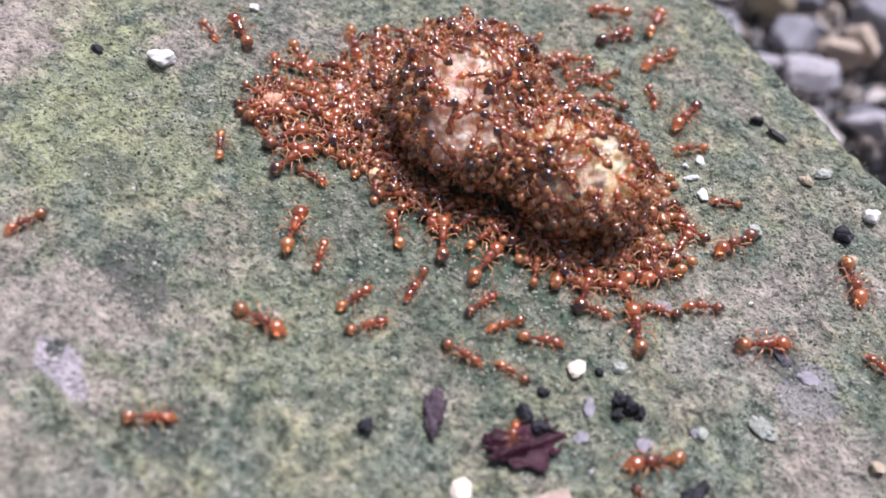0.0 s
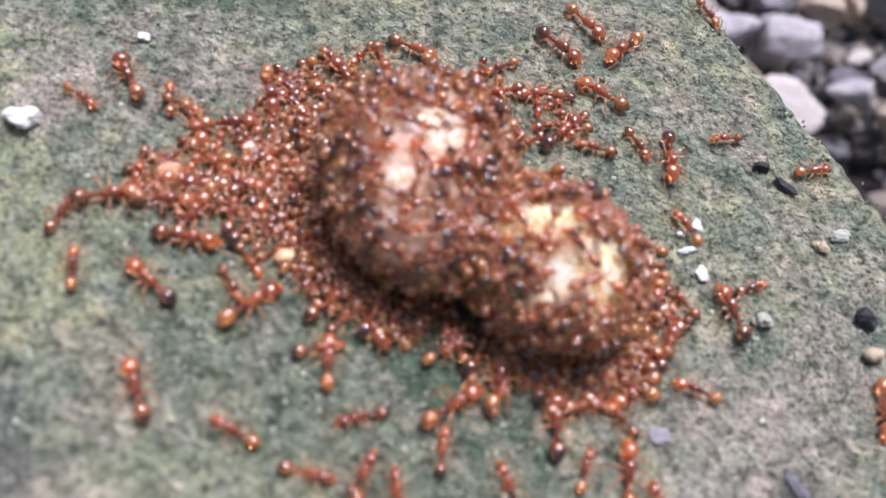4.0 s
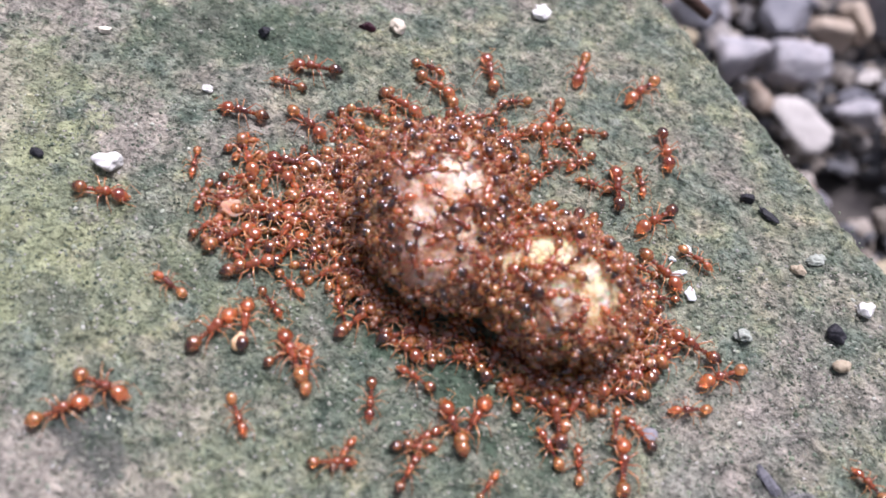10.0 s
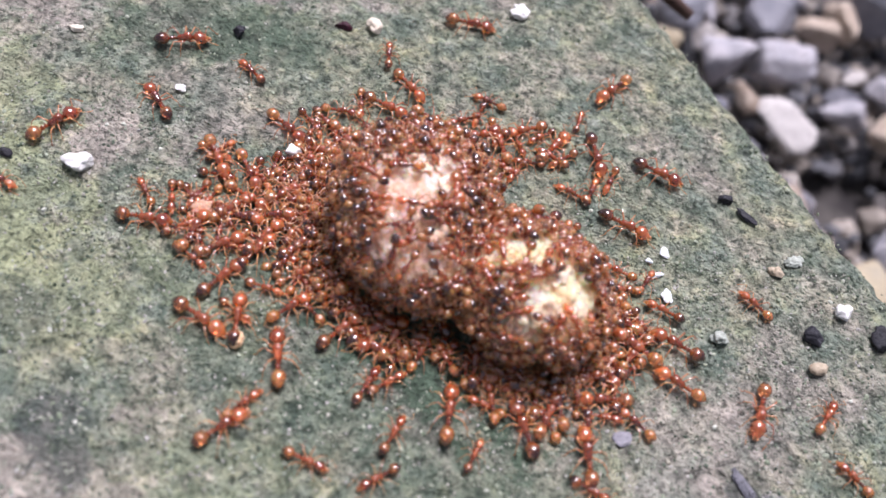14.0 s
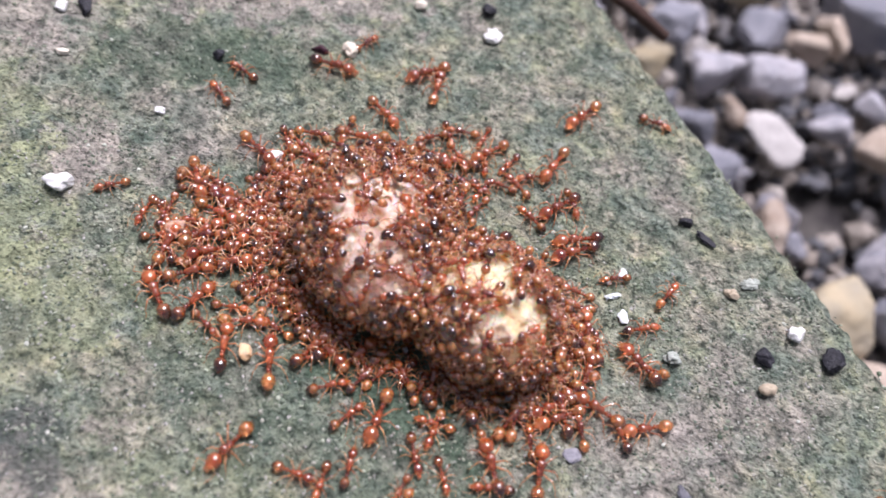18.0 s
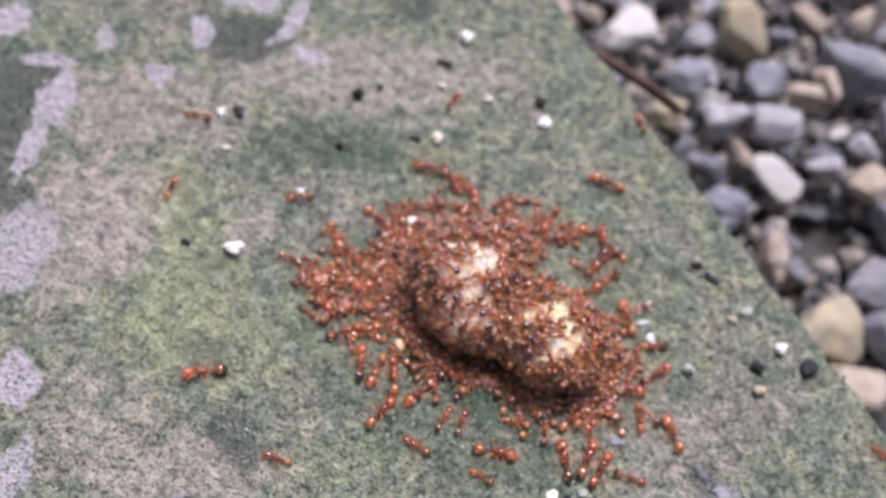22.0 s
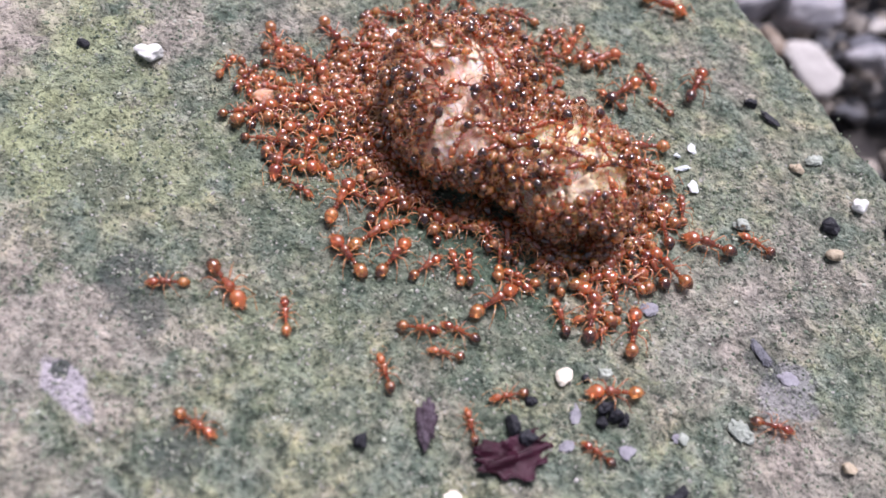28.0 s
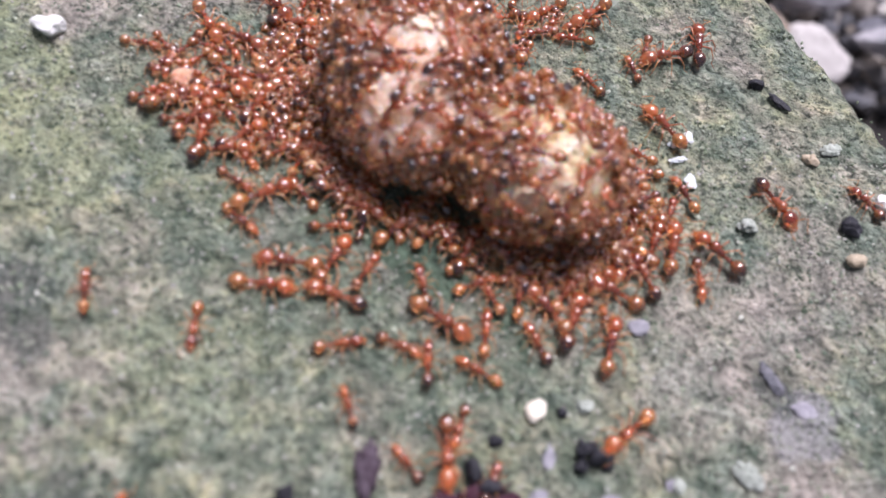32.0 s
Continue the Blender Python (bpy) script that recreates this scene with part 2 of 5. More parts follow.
def amber(name, low, high, rough, tip=None, glow=0.4, clear=0.6, joined=False):
    """Glossy, slightly see-through amber shell, varied ant by ant; tip: the dark colour of the hind end."""
    k = Nodes(name, rough, 0.0, 0.6)
    pick = k.island() if joined else k.random()
    c = k.mix(pick, low, high)
    c = k.mix(k.ramp(k.noise(1500.0, 3.0), (0.44, 0.0), (0.70, 0.55)), c, tuple(0.4 * v for v in low))
    c = k.mix(k.ramp(k.noise(900.0, 2.0), (0.50, 0.0), (0.66, 0.6)), c, tuple(min(1.0, v * 1.25 + 0.02) for v in high))
    if tip:
        if joined:
            a = k.tree.nodes.new("ShaderNodeAttribute")
            a.attribute_name = "along"
            x = a.outputs["Fac"]
        else:
            x = k.axis(0)
        band = k.math("SINE", k.math("MULTIPLY", x, 21000.0))
        c = k.mix(k.ramp(band, (0.6, 0.0), (1.0, 0.55)), c, tip)
        along = k.math("ADD", x, k.math("MULTIPLY", k.math("SUBTRACT", pick, 0.5), 0.0008))
        c = k.mix(k.ramp(k.math("MULTIPLY", along, -1000.0 / 2.4), (0.62, 0.0), (0.76, 0.8), (0.84, 1.0)), c, tip)
    k.bsdf.inputs["Subsurface Weight"].default_value = glow
    k.bsdf.inputs["Subsurface Radius"].default_value = (1.0, 0.40, 0.12)
    k.bsdf.inputs["Subsurface Scale"].default_value = 0.0007
    k.bsdf.inputs["Coat Weight"].default_value = 1.0
    k.bsdf.inputs["Coat IOR"].default_value = 1.75
    k.bsdf.inputs["Coat Roughness"].default_value = 0.08
    k.bsdf.inputs["Transmission Weight"].default_value = clear
    k.bsdf.inputs["IOR"].default_value = 1.42
    if not joined:
        k.bump(k.noise(4000.0, 3.0), 0.00008, 0.5)
    return k.colour(c)


HEAD_TINTS = (0.34, 0.058, 0.020), (0.84, 0.265, 0.085)
THORAX_TINTS = (0.20, 0.032, 0.014), (0.62, 0.165, 0.054)
GASTER_TINTS = (0.38, 0.090, 0.026), (0.86, 0.37, 0.12)
LEG_TINTS = (0.32, 0.10, 0.042), (0.64, 0.29, 0.13)
DARK_TIP = (0.07, 0.025, 0.017)
M_HEAD = amber("amber_head", *HEAD_TINTS, 0.2)
M_THORAX = amber("amber_thorax", *THORAX_TINTS, 0.25)
M_GASTER = amber("banded_gaster", *GASTER_TINTS, 0.16, DARK_TIP)
M_LEG = amber("amber_leg", *LEG_TINTS, 0.3, None, 0.4, 0.0)
M_HEAD_C = amber("crowd_head", *HEAD_TINTS, 0.2, None, 0.4, 0.6, True)
M_THORAX_C = amber("crowd_thorax", *THORAX_TINTS, 0.25, None, 0.4, 0.6, True)
M_GASTER_C = amber("crowd_gaster", *GASTER_TINTS, 0.16, DARK_TIP, 0.4, 0.6, True)
M_LEG_C = amber("crowd_leg", *LEG_TINTS, 0.3, None, 0.4, 0.0, True)


def eye_material():
    k = Nodes("black_eye", 0.2)
    return k.colour(k.mix(k.noise(9000.0), (0.008, 0.006, 0.005), (0.03, 0.02, 0.015)))


M_EYE = eye_material()


def food_material(name, low, mid, high, patch, stain_tint=(0.62, 0.27, 0.11), deep=0.0045):
    k = Nodes(name, 0.55, 0.0, 0.4)
    c = k.ramp(k.noise(420.0, 5.0, 0.6), (0.3, low), (0.48, mid), (0.66, high))
    c = k.mix(k.ramp(k.noise(150.0, 2.0), (0.48, 0.0), (0.62, 0.8)), c, patch)
    c = k.mix(k.ramp(k.cells(900.0, "DISTANCE_TO_EDGE"), (0.0, 0.4), (0.08, 0.0)), c, (0.55, 0.33, 0.18))
    c = k.mix(k.ramp(k.noise(900.0, 5.0, 0.7, bend=1.2), (0.50, 0.0), (0.62, 0.35)), c, stain_tint)
    c = k.mix(k.ramp(k.noise(230.0, 4.0, 0.6), (0.55, 0.0), (0.64, 0.2)), c, stain_tint)
    k.bsdf.inputs["Subsurface Weight"].default_value = 0.7 if deep > 0.001 else 0.3
    k.bsdf.inputs["Subsurface Radius"].default_value = (1.0, 0.55, 0.3)
    k.bsdf.inputs["Subsurface Scale"].default_value = deep
    k.bump(k.math("ADD", k.noise(1600.0, 5.0, 0.7), k.math("MULTIPLY", k.cells(1100.0), 0.5)), 0.0004, 0.7)
    return k.colour(c)


M_CREAM = food_material("cream_crumb", (0.84, 0.44, 0.31), (0.94, 0.66, 0.53), (0.97, 0.78, 0.68), (0.98, 0.84, 0.77))
M_YOLK = food_material("yellow_crumb", (0.80, 0.48, 0.20), (0.93, 0.72, 0.42), (0.97, 0.84, 0.60), (0.98, 0.90, 0.80))
M_CREAM_FLAKE = food_material("cream_flake", (0.86, 0.58, 0.40), (0.94, 0.74, 0.58), (0.96, 0.84, 0.72), (0.97, 0.88, 0.80), deep=0.0003)
M_YOLK_FLAKE = food_material("yellow_flake", (0.86, 0.60, 0.38), (0.93, 0.75, 0.55), (0.96, 0.84, 0.69), (0.98, 0.92, 0.84), deep=0.0003)
M_PINK = food_material("pink_crumb", (0.55, 0.17, 0.10), (0.70, 0.29, 0.19), (0.82, 0.48, 0.38), (0.66, 0.25, 0.16), (0.58, 0.18, 0.09))


def mineral(name, low, high, speck, rough=0.85, scale=500.0, lift=0.0004):
    k = Nodes(name, rough, 0.0, 0.3)
    c = k.mix(k.random(), low, high)
    c = k.mix(k.ramp(k.noise(scale, 6.0, 0.65), (0.36, 0.0), (0.66, 0.7)), c, speck)
    c = k.mix(k.ramp(k.noise(scale * 3.2, 4.0, 0.7), (0.60, 0.0), (0.75, 0.5)), c, high)
    c = k.mix(k.ramp(k.noise(scale * 2.3, 4.0, 0.7), (0.28, 0.6), (0.40, 0.0)), c, tuple(0.25 * v for v in low))
    k.bump(k.noise(scale * 2.5, 6.0, 0.7), lift, 0.8)
    return k.colour(c)


M_WHITE = mineral("white_grit", (0.80, 0.80, 0.78), (0.90, 0.89, 0.87), (0.74, 0.72, 0.69), 0.7, 900.0, 0.0002)
M_BLACK = mineral("black_grit", (0.008, 0.008, 0.012), (0.018, 0.018, 0.025), (0.05, 0.05, 0.06), 0.5, 900.0, 0.0002)
M_BROWN = mineral("tan_grit", (0.30, 0.24, 0.16), (0.45, 0.37, 0.27), (0.60, 0.52, 0.40), 0.8, 900.0, 0.0002)
M_LICHEN = mineral("grey_grit", (0.20, 0.23, 0.19), (0.42, 0.46, 0.40), (0.62, 0.65, 0.60), 0.9, 1400.0, 0.0003)
M_CRUMB = mineral("cream_grit", (0.74, 0.64, 0.50), (0.85, 0.77, 0.64), (0.88, 0.83, 0.74), 0.7, 900.0, 0.0002)
M_MORSEL = mineral("orange_morsel", (0.74, 0.42, 0.18), (0.84, 0.56, 0.32), (0.88, 0.74, 0.56), 0.5, 900.0, 0.0002)
M_PETAL = mineral("dried_purple", (0.014, 0.004, 0.008), (0.032, 0.007, 0.014), (0.075, 0.02, 0.04), 0.32, 500.0, 0.0003)
M_HUSK = mineral("grey_purple_husk", (0.035, 0.018, 0.028), (0.07, 0.04, 0.06), (0.22, 0.18, 0.22), 0.6, 1600.0, 0.0005)
M_LILAC = mineral("lilac_chip", (0.20, 0.195, 0.225), (0.29, 0.275, 0.315), (0.40, 0.39, 0.42), 0.8, 900.0, 0.0002)
M_BARK = mineral("pale_chip", (0.34, 0.235, 0.185), (0.44, 0.33, 0.27), (0.54, 0.44, 0.38), 0.75, 700.0, 0.0002)
M_DROP = mineral("wet_fleck", (0.60, 0.66, 0.70), (0.80, 0.84, 0.86), (0.90, 0.92, 0.92), 0.08, 900.0, 0.0001)
M_TWIG = mineral("brown_twig", (0.06, 0.035, 0.028), (0.10, 0.055, 0.045), (0.16, 0.10, 0.08), 0.8, 300.0, 0.0003)
M_STONES = [
    mineral("slate_stone", (0.085, 0.09, 0.115), (0.23, 0.235, 0.27), (0.42, 0.41, 0.45), 0.8, 1500.0, 0.0012),
    mineral("grey_stone", (0.24, 0.24, 0.275), (0.46, 0.45, 0.49), (0.62, 0.58, 0.60), 0.85, 1500.0, 0.0012),
    mineral("tan_stone", (0.27, 0.205, 0.16), (0.48, 0.39, 0.31), (0.66, 0.57, 0.49), 0.85, 1500.0, 0.0012),
    mineral("ochre_stone", (0.36, 0.29, 0.18), (0.58, 0.49, 0.34), (0.30, 0.29, 0.25), 0.85, 1500.0, 0.0012),
    mineral("pale_stone", (0.50, 0.47, 0.46), (0.66, 0.62, 0.60), (0.74, 0.71, 0.69), 0.8, 1500.0, 0.0012),
]
M_SOIL = mineral("dark_soil", (0.022, 0.020, 0.022), (0.05, 0.045, 0.045), (0.12, 0.11, 0.10), 0.95, 120.0, 0.001)


# ---- mesh helpers ----
def part(name, bm, material, parent=None, label="", smooth=True):
    mesh = bpy.data.meshes.new(name)
    bm.to_mesh(mesh)
    bm.free()
    mesh.materials.append(material)
    if smooth:
        mesh.shade_smooth()
    ob = new(name, mesh)
    ob.parent = parent
    return tagged(ob, label)


def lathe(profile, segments=12, wide=1.0, tall=1.0):
    """A closed body along x: rows of x, radius, height of the axis, in mm."""
    bm = bmesh.new()
    rings = []
    for x, r, z in profile:
        rings.append([bm.verts.new((x * MM, r * wide * math.cos(a) * MM, (z + r * tall * math.sin(a)) * MM)) for a in (2 * math.pi * i / segments for i in range(segments))])
    for a, b in zip(rings, rings[1:]):
        for i in range(segments):
            bm.faces.new((a[i], a[(i + 1) % segments], b[(i + 1) % segments], b[i]))
    bm.faces.new(rings[0][::-1]), bm.faces.new(rings[-1])
    bmesh.ops.recalc_face_normals(bm, faces=bm.faces)
    return bm


def tube(bm, points, radii, segments=6):
    """A tapered limb through points in mm."""
    points = [Vector(p) for p in points]
    rings = []
    for i, p in enumerate(points):
        way = (points[min(i + 1, len(points) - 1)] - points[max(i - 1, 0)]).normalized()
        side = way.cross(Vector((0.13, 0.27, 0.95))).normalized()
        up = side.cross(way)
        rings.append([bm.verts.new((p + radii[i] * (math.cos(a) * side + math.sin(a) * up)) * MM) for a in (2 * math.pi * k / segments for k in range(segments))])
    for a, b in zip(rings, rings[1:]):
        for k in range(segments):
            bm.faces.new((a[k], a[(k + 1) % segments], b[(k + 1) % segments], b[k]))
    bm.faces.new(rings[0][::-1]), bm.faces.new(rings[-1])
    bmesh.ops.recalc_face_normals(bm, faces=bm.faces)
    return bm


def grain(sx, sy, sz, seed, rough=0.28, detail=3, fine=0.08, freq=1.3, cuts=0, deep=0.55):
    """A rough lump of half-sizes in mm, its base at z = 0; cuts: broken flat sides."""
    bm = bmesh.new()
    bmesh.ops.create_icosphere(bm, subdivisions=detail, radius=1.0)
    off = Vector((seed * 3.17, seed * 1.71, seed * 0.93))
    r = random.Random(seed)
    planes = [(Vector((r.gauss(0, 1), r.gauss(0, 1), r.gauss(0, 1))).normalized(), r.uniform(deep, deep + 0.37)) for _ in range(cuts)]
    for v in bm.verts:
        p = v.co.copy()
        k = 1 + rough * noise.noise(p * freq + off) * 1.6
        for n, d in planes:
            k = min(k, d / max(1e-6, n.dot(p))) if n.dot(p) > 0 else k
        k += fine * noise.noise(p * freq * 3.7 + off) * 1.6 + 0.5 * fine * noise.noise(p * freq * 9.0 + off)
        v.co = Vector((p.x * sx * k, p.y * sy * k, p.z * sz * k)) * MM
    low = min(v.co.z for v in bm.verts)
    for v in bm.verts:
        v.co.z -= low + 0.12 * sz * MM
    return bm


# ---- the slab ----
EDGE_AT, EDGE_WAY = Vector((38.2, 23.8)), Vector((0.625, -0.781))
EDGE_OUT = Vector((0.781, 0.625))


def relief(x, y):
    """The height of the slab's top, in mm, at a place in mm."""
    p = Vector((x, y, 0.0))
    h = 0.30 * noise.noise(p * 0.055) + 0.20 * noise.noise(p * 0.24) + 0.22 * noise.noise(p * 0.62) + 0.15 * noise.noise(p * 1.35)
    return h - 0.35 * max(0.0, noise.noise(p * 0.47 + Vector((9, 4, 2))) - 0.25)


def slab():
    """The concrete slab, cut off along one straight, worn edge above the gravel."""
    us = [-420, -300, -200, -150] + [-120 + 0.42 * i for i in range(500)] + [95, 110, 150, 200, 300, 420]
    vs = [-400, -280, -190, -140, -125] + [-112 + 0.42 * i for i in range(267)] + [0.0]
    verts, faces, wide = [], [], len(us)
    for v in vs:
        near = max(0.0, 1.0 + v / 3.2)
        for u in us:
            x = EDGE_AT.x + EDGE_WAY.x * u + EDGE_OUT.x * v
            y = EDGE_AT.y + EDGE_WAY.y * u + EDGE_OUT.y * v
            chip = 0.9 * noise.noise(Vector((u * 0.13, 4.1, 0))) + 0.6 * noise.noise(Vector((u * 0.5, 9.1, 0)))
            z = relief(x, y) - 1.1 * near ** 2.4
            verts.append(((x + EDGE_OUT.x * chip * near ** 2) * MM, (y + EDGE_OUT.y * chip * near ** 2) * MM, z * MM))
    last = verts[-wide:]
    for drop, out in ((2.2, 0.6), (4.5, 0.9), (20, 1.2), (66, 1.4)):
        for i, (x, y, z) in enumerate(last):
            wob = 0.5 * noise.noise(Vector((us[i] * 0.4, drop * 0.3, 3.0)))
            verts.append((x + EDGE_OUT.x * (out + wob) * MM, y + EDGE_OUT.y * (out + wob) * MM, -drop * MM))
    for j in range(len(verts) // wide - 1):
        faces += [(j * wide + i, j * wide + i + 1, (j + 1) * wide + i + 1, (j + 1) * wide + i) for i in range(wide - 1)]
    mesh = bpy.data.meshes.new("slab")
    mesh.from_pydata(verts, [], faces)
    mesh.flip_normals() if mesh.polygons[0].normal.z < 0 else None
    mesh.materials.append(M_SLAB)
    mesh.shade_smooth()
    tagged(new("slab", mesh), "mossy green-grey concrete slab with dark stains and a worn edge", "slab", kind="structure")


slab()


def pebble_shape():
    base = bmesh.new()
    bmesh.ops.create_icosphere(base, subdivisions=1, radius=1.0)
    base.verts.ensure_lookup_table()
    out = [v.co.copy() for v in base.verts], [[v.index for v in f.verts] for f in base.faces]
    base.free()
    return out


def scattered(name, material, count, place, size, label, category):
    """Countless small grains in one mesh; place() gives x, y, z in mm or None, size() a radius in mm."""
    shape, tri = pebble_shape()
    verts, faces = [], []
    for i in range(count):
        at = place()
        if at is None:
            continue
        r, n = size(), len(verts)
        turn = Euler((rng.uniform(0, 6), rng.uniform(0, 6), rng.uniform(0, 6))).to_matrix()
        sx, sy, sz = rng.uniform(0.7, 1.3) * r, rng.uniform(0.6, 1.1) * r, rng.uniform(0.5, 0.9) * r
        for p in shape:
            k = rng.uniform(0.75, 1.2)
            q = turn @ Vector((p.x * sx * k, p.y * sy * k, p.z * sz * k))
            verts.append(((at[0] + q.x) * MM, (at[1] + q.y) * MM, (at[2] + q.z) * MM))
        faces += [[n + a for a in f] for f in tri]
    mesh = bpy.data.meshes.new(name)
    mesh.from_pydata(verts, [], faces)
    mesh.materials.append(material)
    return tagged(new(name, mesh), label, category, kind="stuff")


def on_slab():
    x, y = rng.uniform(-75, 66), rng.uniform(-52, 82)
    if (Vector((x, y)) - EDGE_AT).dot(EDGE_OUT) > -0.5:
        return None
    p = Vector((x, y, 7.0))
    if noise.noise(p * 0.16) + 0.7 * noise.noise(p * 0.6) + rng.uniform(-0.45, 0.45) < 0.02:
        return None
    return x, y, relief(x, y)


def grain_material(name, *stops):
    k = Nodes(name, 0.9, 0.0, 0.25)
    return k.colour(k.mix(k.ramp(k.noise(2500.0), (0.35, 0.4), (0.6, 0.0)), k.ramp(k.island(), *stops), (0.05, 0.06, 0.045)))


scattered("moss_grains", grain_material("moss_grain", (0.0, (0.05, 0.07, 0.05)), (0.15, (0.14, 0.18, 0.12)), (0.5, (0.29, 0.34, 0.24)), (0.85, (0.45, 0.49, 0.38)), (1.0, (0.62, 0.63, 0.56))),
          30000, on_slab, lambda: rng.uniform(0.10, 0.19) if rng.random() < 0.85 else rng.uniform(0.18, 0.34), "tiny green and grey grains of moss and sand on the slab", "moss")


def on_front():
    """The part of the slab that is seen from nearest."""
    x, y = rng.uniform(-42, 48), rng.uniform(-44, 10)
    if (Vector((x, y)) - EDGE_AT).dot(EDGE_OUT) > -0.5 or noise.noise(Vector((x, y, 2.0)) * 0.5) + rng.uniform(-0.4, 0.4) < -0.05:
        return None
    return x, y, relief(x, y)


scattered("sand_grains", grain_material("sand_grain", (0.0, (0.06, 0.08, 0.06)), (0.25, (0.16, 0.20, 0.15)), (0.5, (0.36, 0.39, 0.31)), (0.8, (0.42, 0.41, 0.35)), (1.0, (0.54, 0.52, 0.50))),
          15000, on_front, lambda: rng.uniform(0.10, 0.20) if rng.random() < 0.9 else rng.uniform(0.2, 0.3), "loose sand grains and moss crumbs on the slab", "sand")


# ---- gravel below the edge ----
def gravel_bed():
    bm = bmesh.new()
    n = 60
    grid = [[bm.verts.new(((-0.4 + 0.0155 * i), (-0.4 + 0.0155 * j), -0.066 + 0.004 * noise.noise(Vector((i, j, 0)) * 0.7))) for i in range(n)] for j in range(n)]
    rim = [bm.verts.new((sx * 300, sy * 300, -0.068)) for sx, sy in ((-1, -1), (1, -1), (1, 1), (-1, 1))]
    for j in range(n - 1):
        for i in range(n - 1):
            bm.faces.new((grid[j][i], grid[j][i + 1], grid[j + 1][i + 1], grid[j + 1][i]))
    sides = ([grid[0][i] for i in range(n)], [grid[j][-1] for j in range(n)], [grid[-1][n - 1 - i] for i in range(n)], [grid[n - 1 - j][0] for j in range(n)])
    for s, side in enumerate(sides):
        a, b = rim[s], rim[(s + 1) % 4]
        for p, q in zip(side, side[1:]):
            bm.faces.new((a, q, p)) if p is not q else None
        bm.faces.new((a, b, side[-1]))
    bmesh.ops.recalc_face_normals(bm, faces=bm.faces)
    ob = part("ground", bm, M_SOIL)
    return tagged(ob, "dark damp soil under loose gravel beside the slab", "ground", kind="structure")


ground = gravel_bed()
STONE_SHAPES = []
for i in range(9):
    s = part("stone", grain(1.0, 0.78 + 0.05 * (i % 4), 0.62 + 0.05 * (i % 3), i + 1, 0.16, 4, 0.05, 1.4, 9, 0.42), M_STONES[i % 5])
    STONE_SHAPES.append(s.data)
    bpy.data.objects.remove(s)
STONE_MESH = {}
for i in range(9):
    for k, m in enumerate(M_STONES):
        d = STONE_SHAPES[i].copy()
        d.materials.clear()
        d.materials.append(m)
        STONE_MESH[i, k] = d
laid = []


def stone(x, y, z, r, kind, shape, rz, tilt):
    ob = new("stone", STONE_MESH[shape, kind])
    ob.parent = ground
    ob.matrix_basis = pose(x * MM, y * MM, z * MM, tilt, tilt * 0.6, rz) @ Matrix.Diagonal((r, r, r, 1))
    laid.append((x, y, r))


# The larger stones: x, y, z of the base in mm, half-size, kind, shape, turn.
for i, row in enumerate([
    (67, 61, -58, 6.5, 2, 94),
    (78, 45, -59, 11.2, 3, 45),
    (64, 51, -57, 3.4, 0, 74),
    (69, 44, -57, 3.0, 0, 163),
    (54, 69, -58, 7.7, 0, 275),
    (53, 63, -58, 6.9, 0, 325),
    (90, 60, -58, 8.6, 1, 40),
    (29, 122, -58, 9.5, 4, 70),
    (60, 131, -58, 10.3, 3, 100),
    (88, 123, -58, 10.3, 0, 160),
    (54, 98, -58, 7.7, 1, 210),
    (67, 98, -58, 7.3, 1, 180),
    (68, 84, -58, 6.9, 4, 124),
    (44, 107, -58, 7.7, 0, 280),
    (81, 89, -57, 6.0, 1, 350),
    (92, 87, -58, 7.7, 2, 280),
    (66, 114, -58, 6.9, 0, 250),
    (104, 156, -58, 8.6, 4, 70),
    (81, 116, -57, 6.0, 2, 290),
    (101, 110, -58, 9.5, 1, 340),
    (75, 112, -57, 5.2, 2, 5),
    (60, 89, -57, 4.3, 2, 255),
    (41, 95, -57, 6.0, 3, 265),
    (52, 81, -58, 6.9, 0, 320),
    (92, 46, -58, 9.5, 0, 120),
    (86, 34, -58, 7.7, 2, 10),
    (96, 31, -58, 10.3, 1, 40),
    (98, 75, -58, 8.6, 0, 150),
]):
    stone(*row[:5], i % 9, row[5], rng.uniform(-14, 14))
tries = 0
while len(laid) < 290 and tries < 60000:
    tries += 1
    x, y, r = rng.uniform(-10, 190), rng.uniform(-60, 190), rng.choice((3.5, 4.5, 5.5, 6.5, 8))
    off = (Vector((x, y)) - EDGE_AT).dot(EDGE_OUT)
    if off < r * 0.6 - 3 or off > 135 or math.hypot(x - 80, y - 74) < r + 5:
        continue
    if any((x - a) ** 2 + (y - b) ** 2 < (0.74 * (r + c)) ** 2 for a, b, c in laid):
        continue
    stone(x, y, -63 + rng.uniform(-1, 5), r, rng.choice((0, 0, 0, 1, 1, 1, 2, 2, 3, 4)), rng.randrange(9), rng.uniform(0, 360), rng.uniform(-30, 30))


def on_bed():
    x, y = rng.uniform(-10, 170), rng.uniform(-60, 180)
    off = (Vector((x, y)) - EDGE_AT).dot(EDGE_OUT)
    return None if off < 2 or off > 125 or math.hypot(x - 80, y - 74) < 7 else (x, y, -64 + rng.uniform(0, 3))


scattered("grit_bed", grain_material("grit_mix", (0.0, (0.05, 0.05, 0.06)), (0.35, (0.16, 0.16, 0.18)), (0.6, (0.34, 0.29, 0.25)), (1.0, (0.55, 0.50, 0.46))),
          5200, on_bed, lambda: rng.uniform(0.9, 3.2), "small mixed stone chippings between the larger gravel", "gravel")


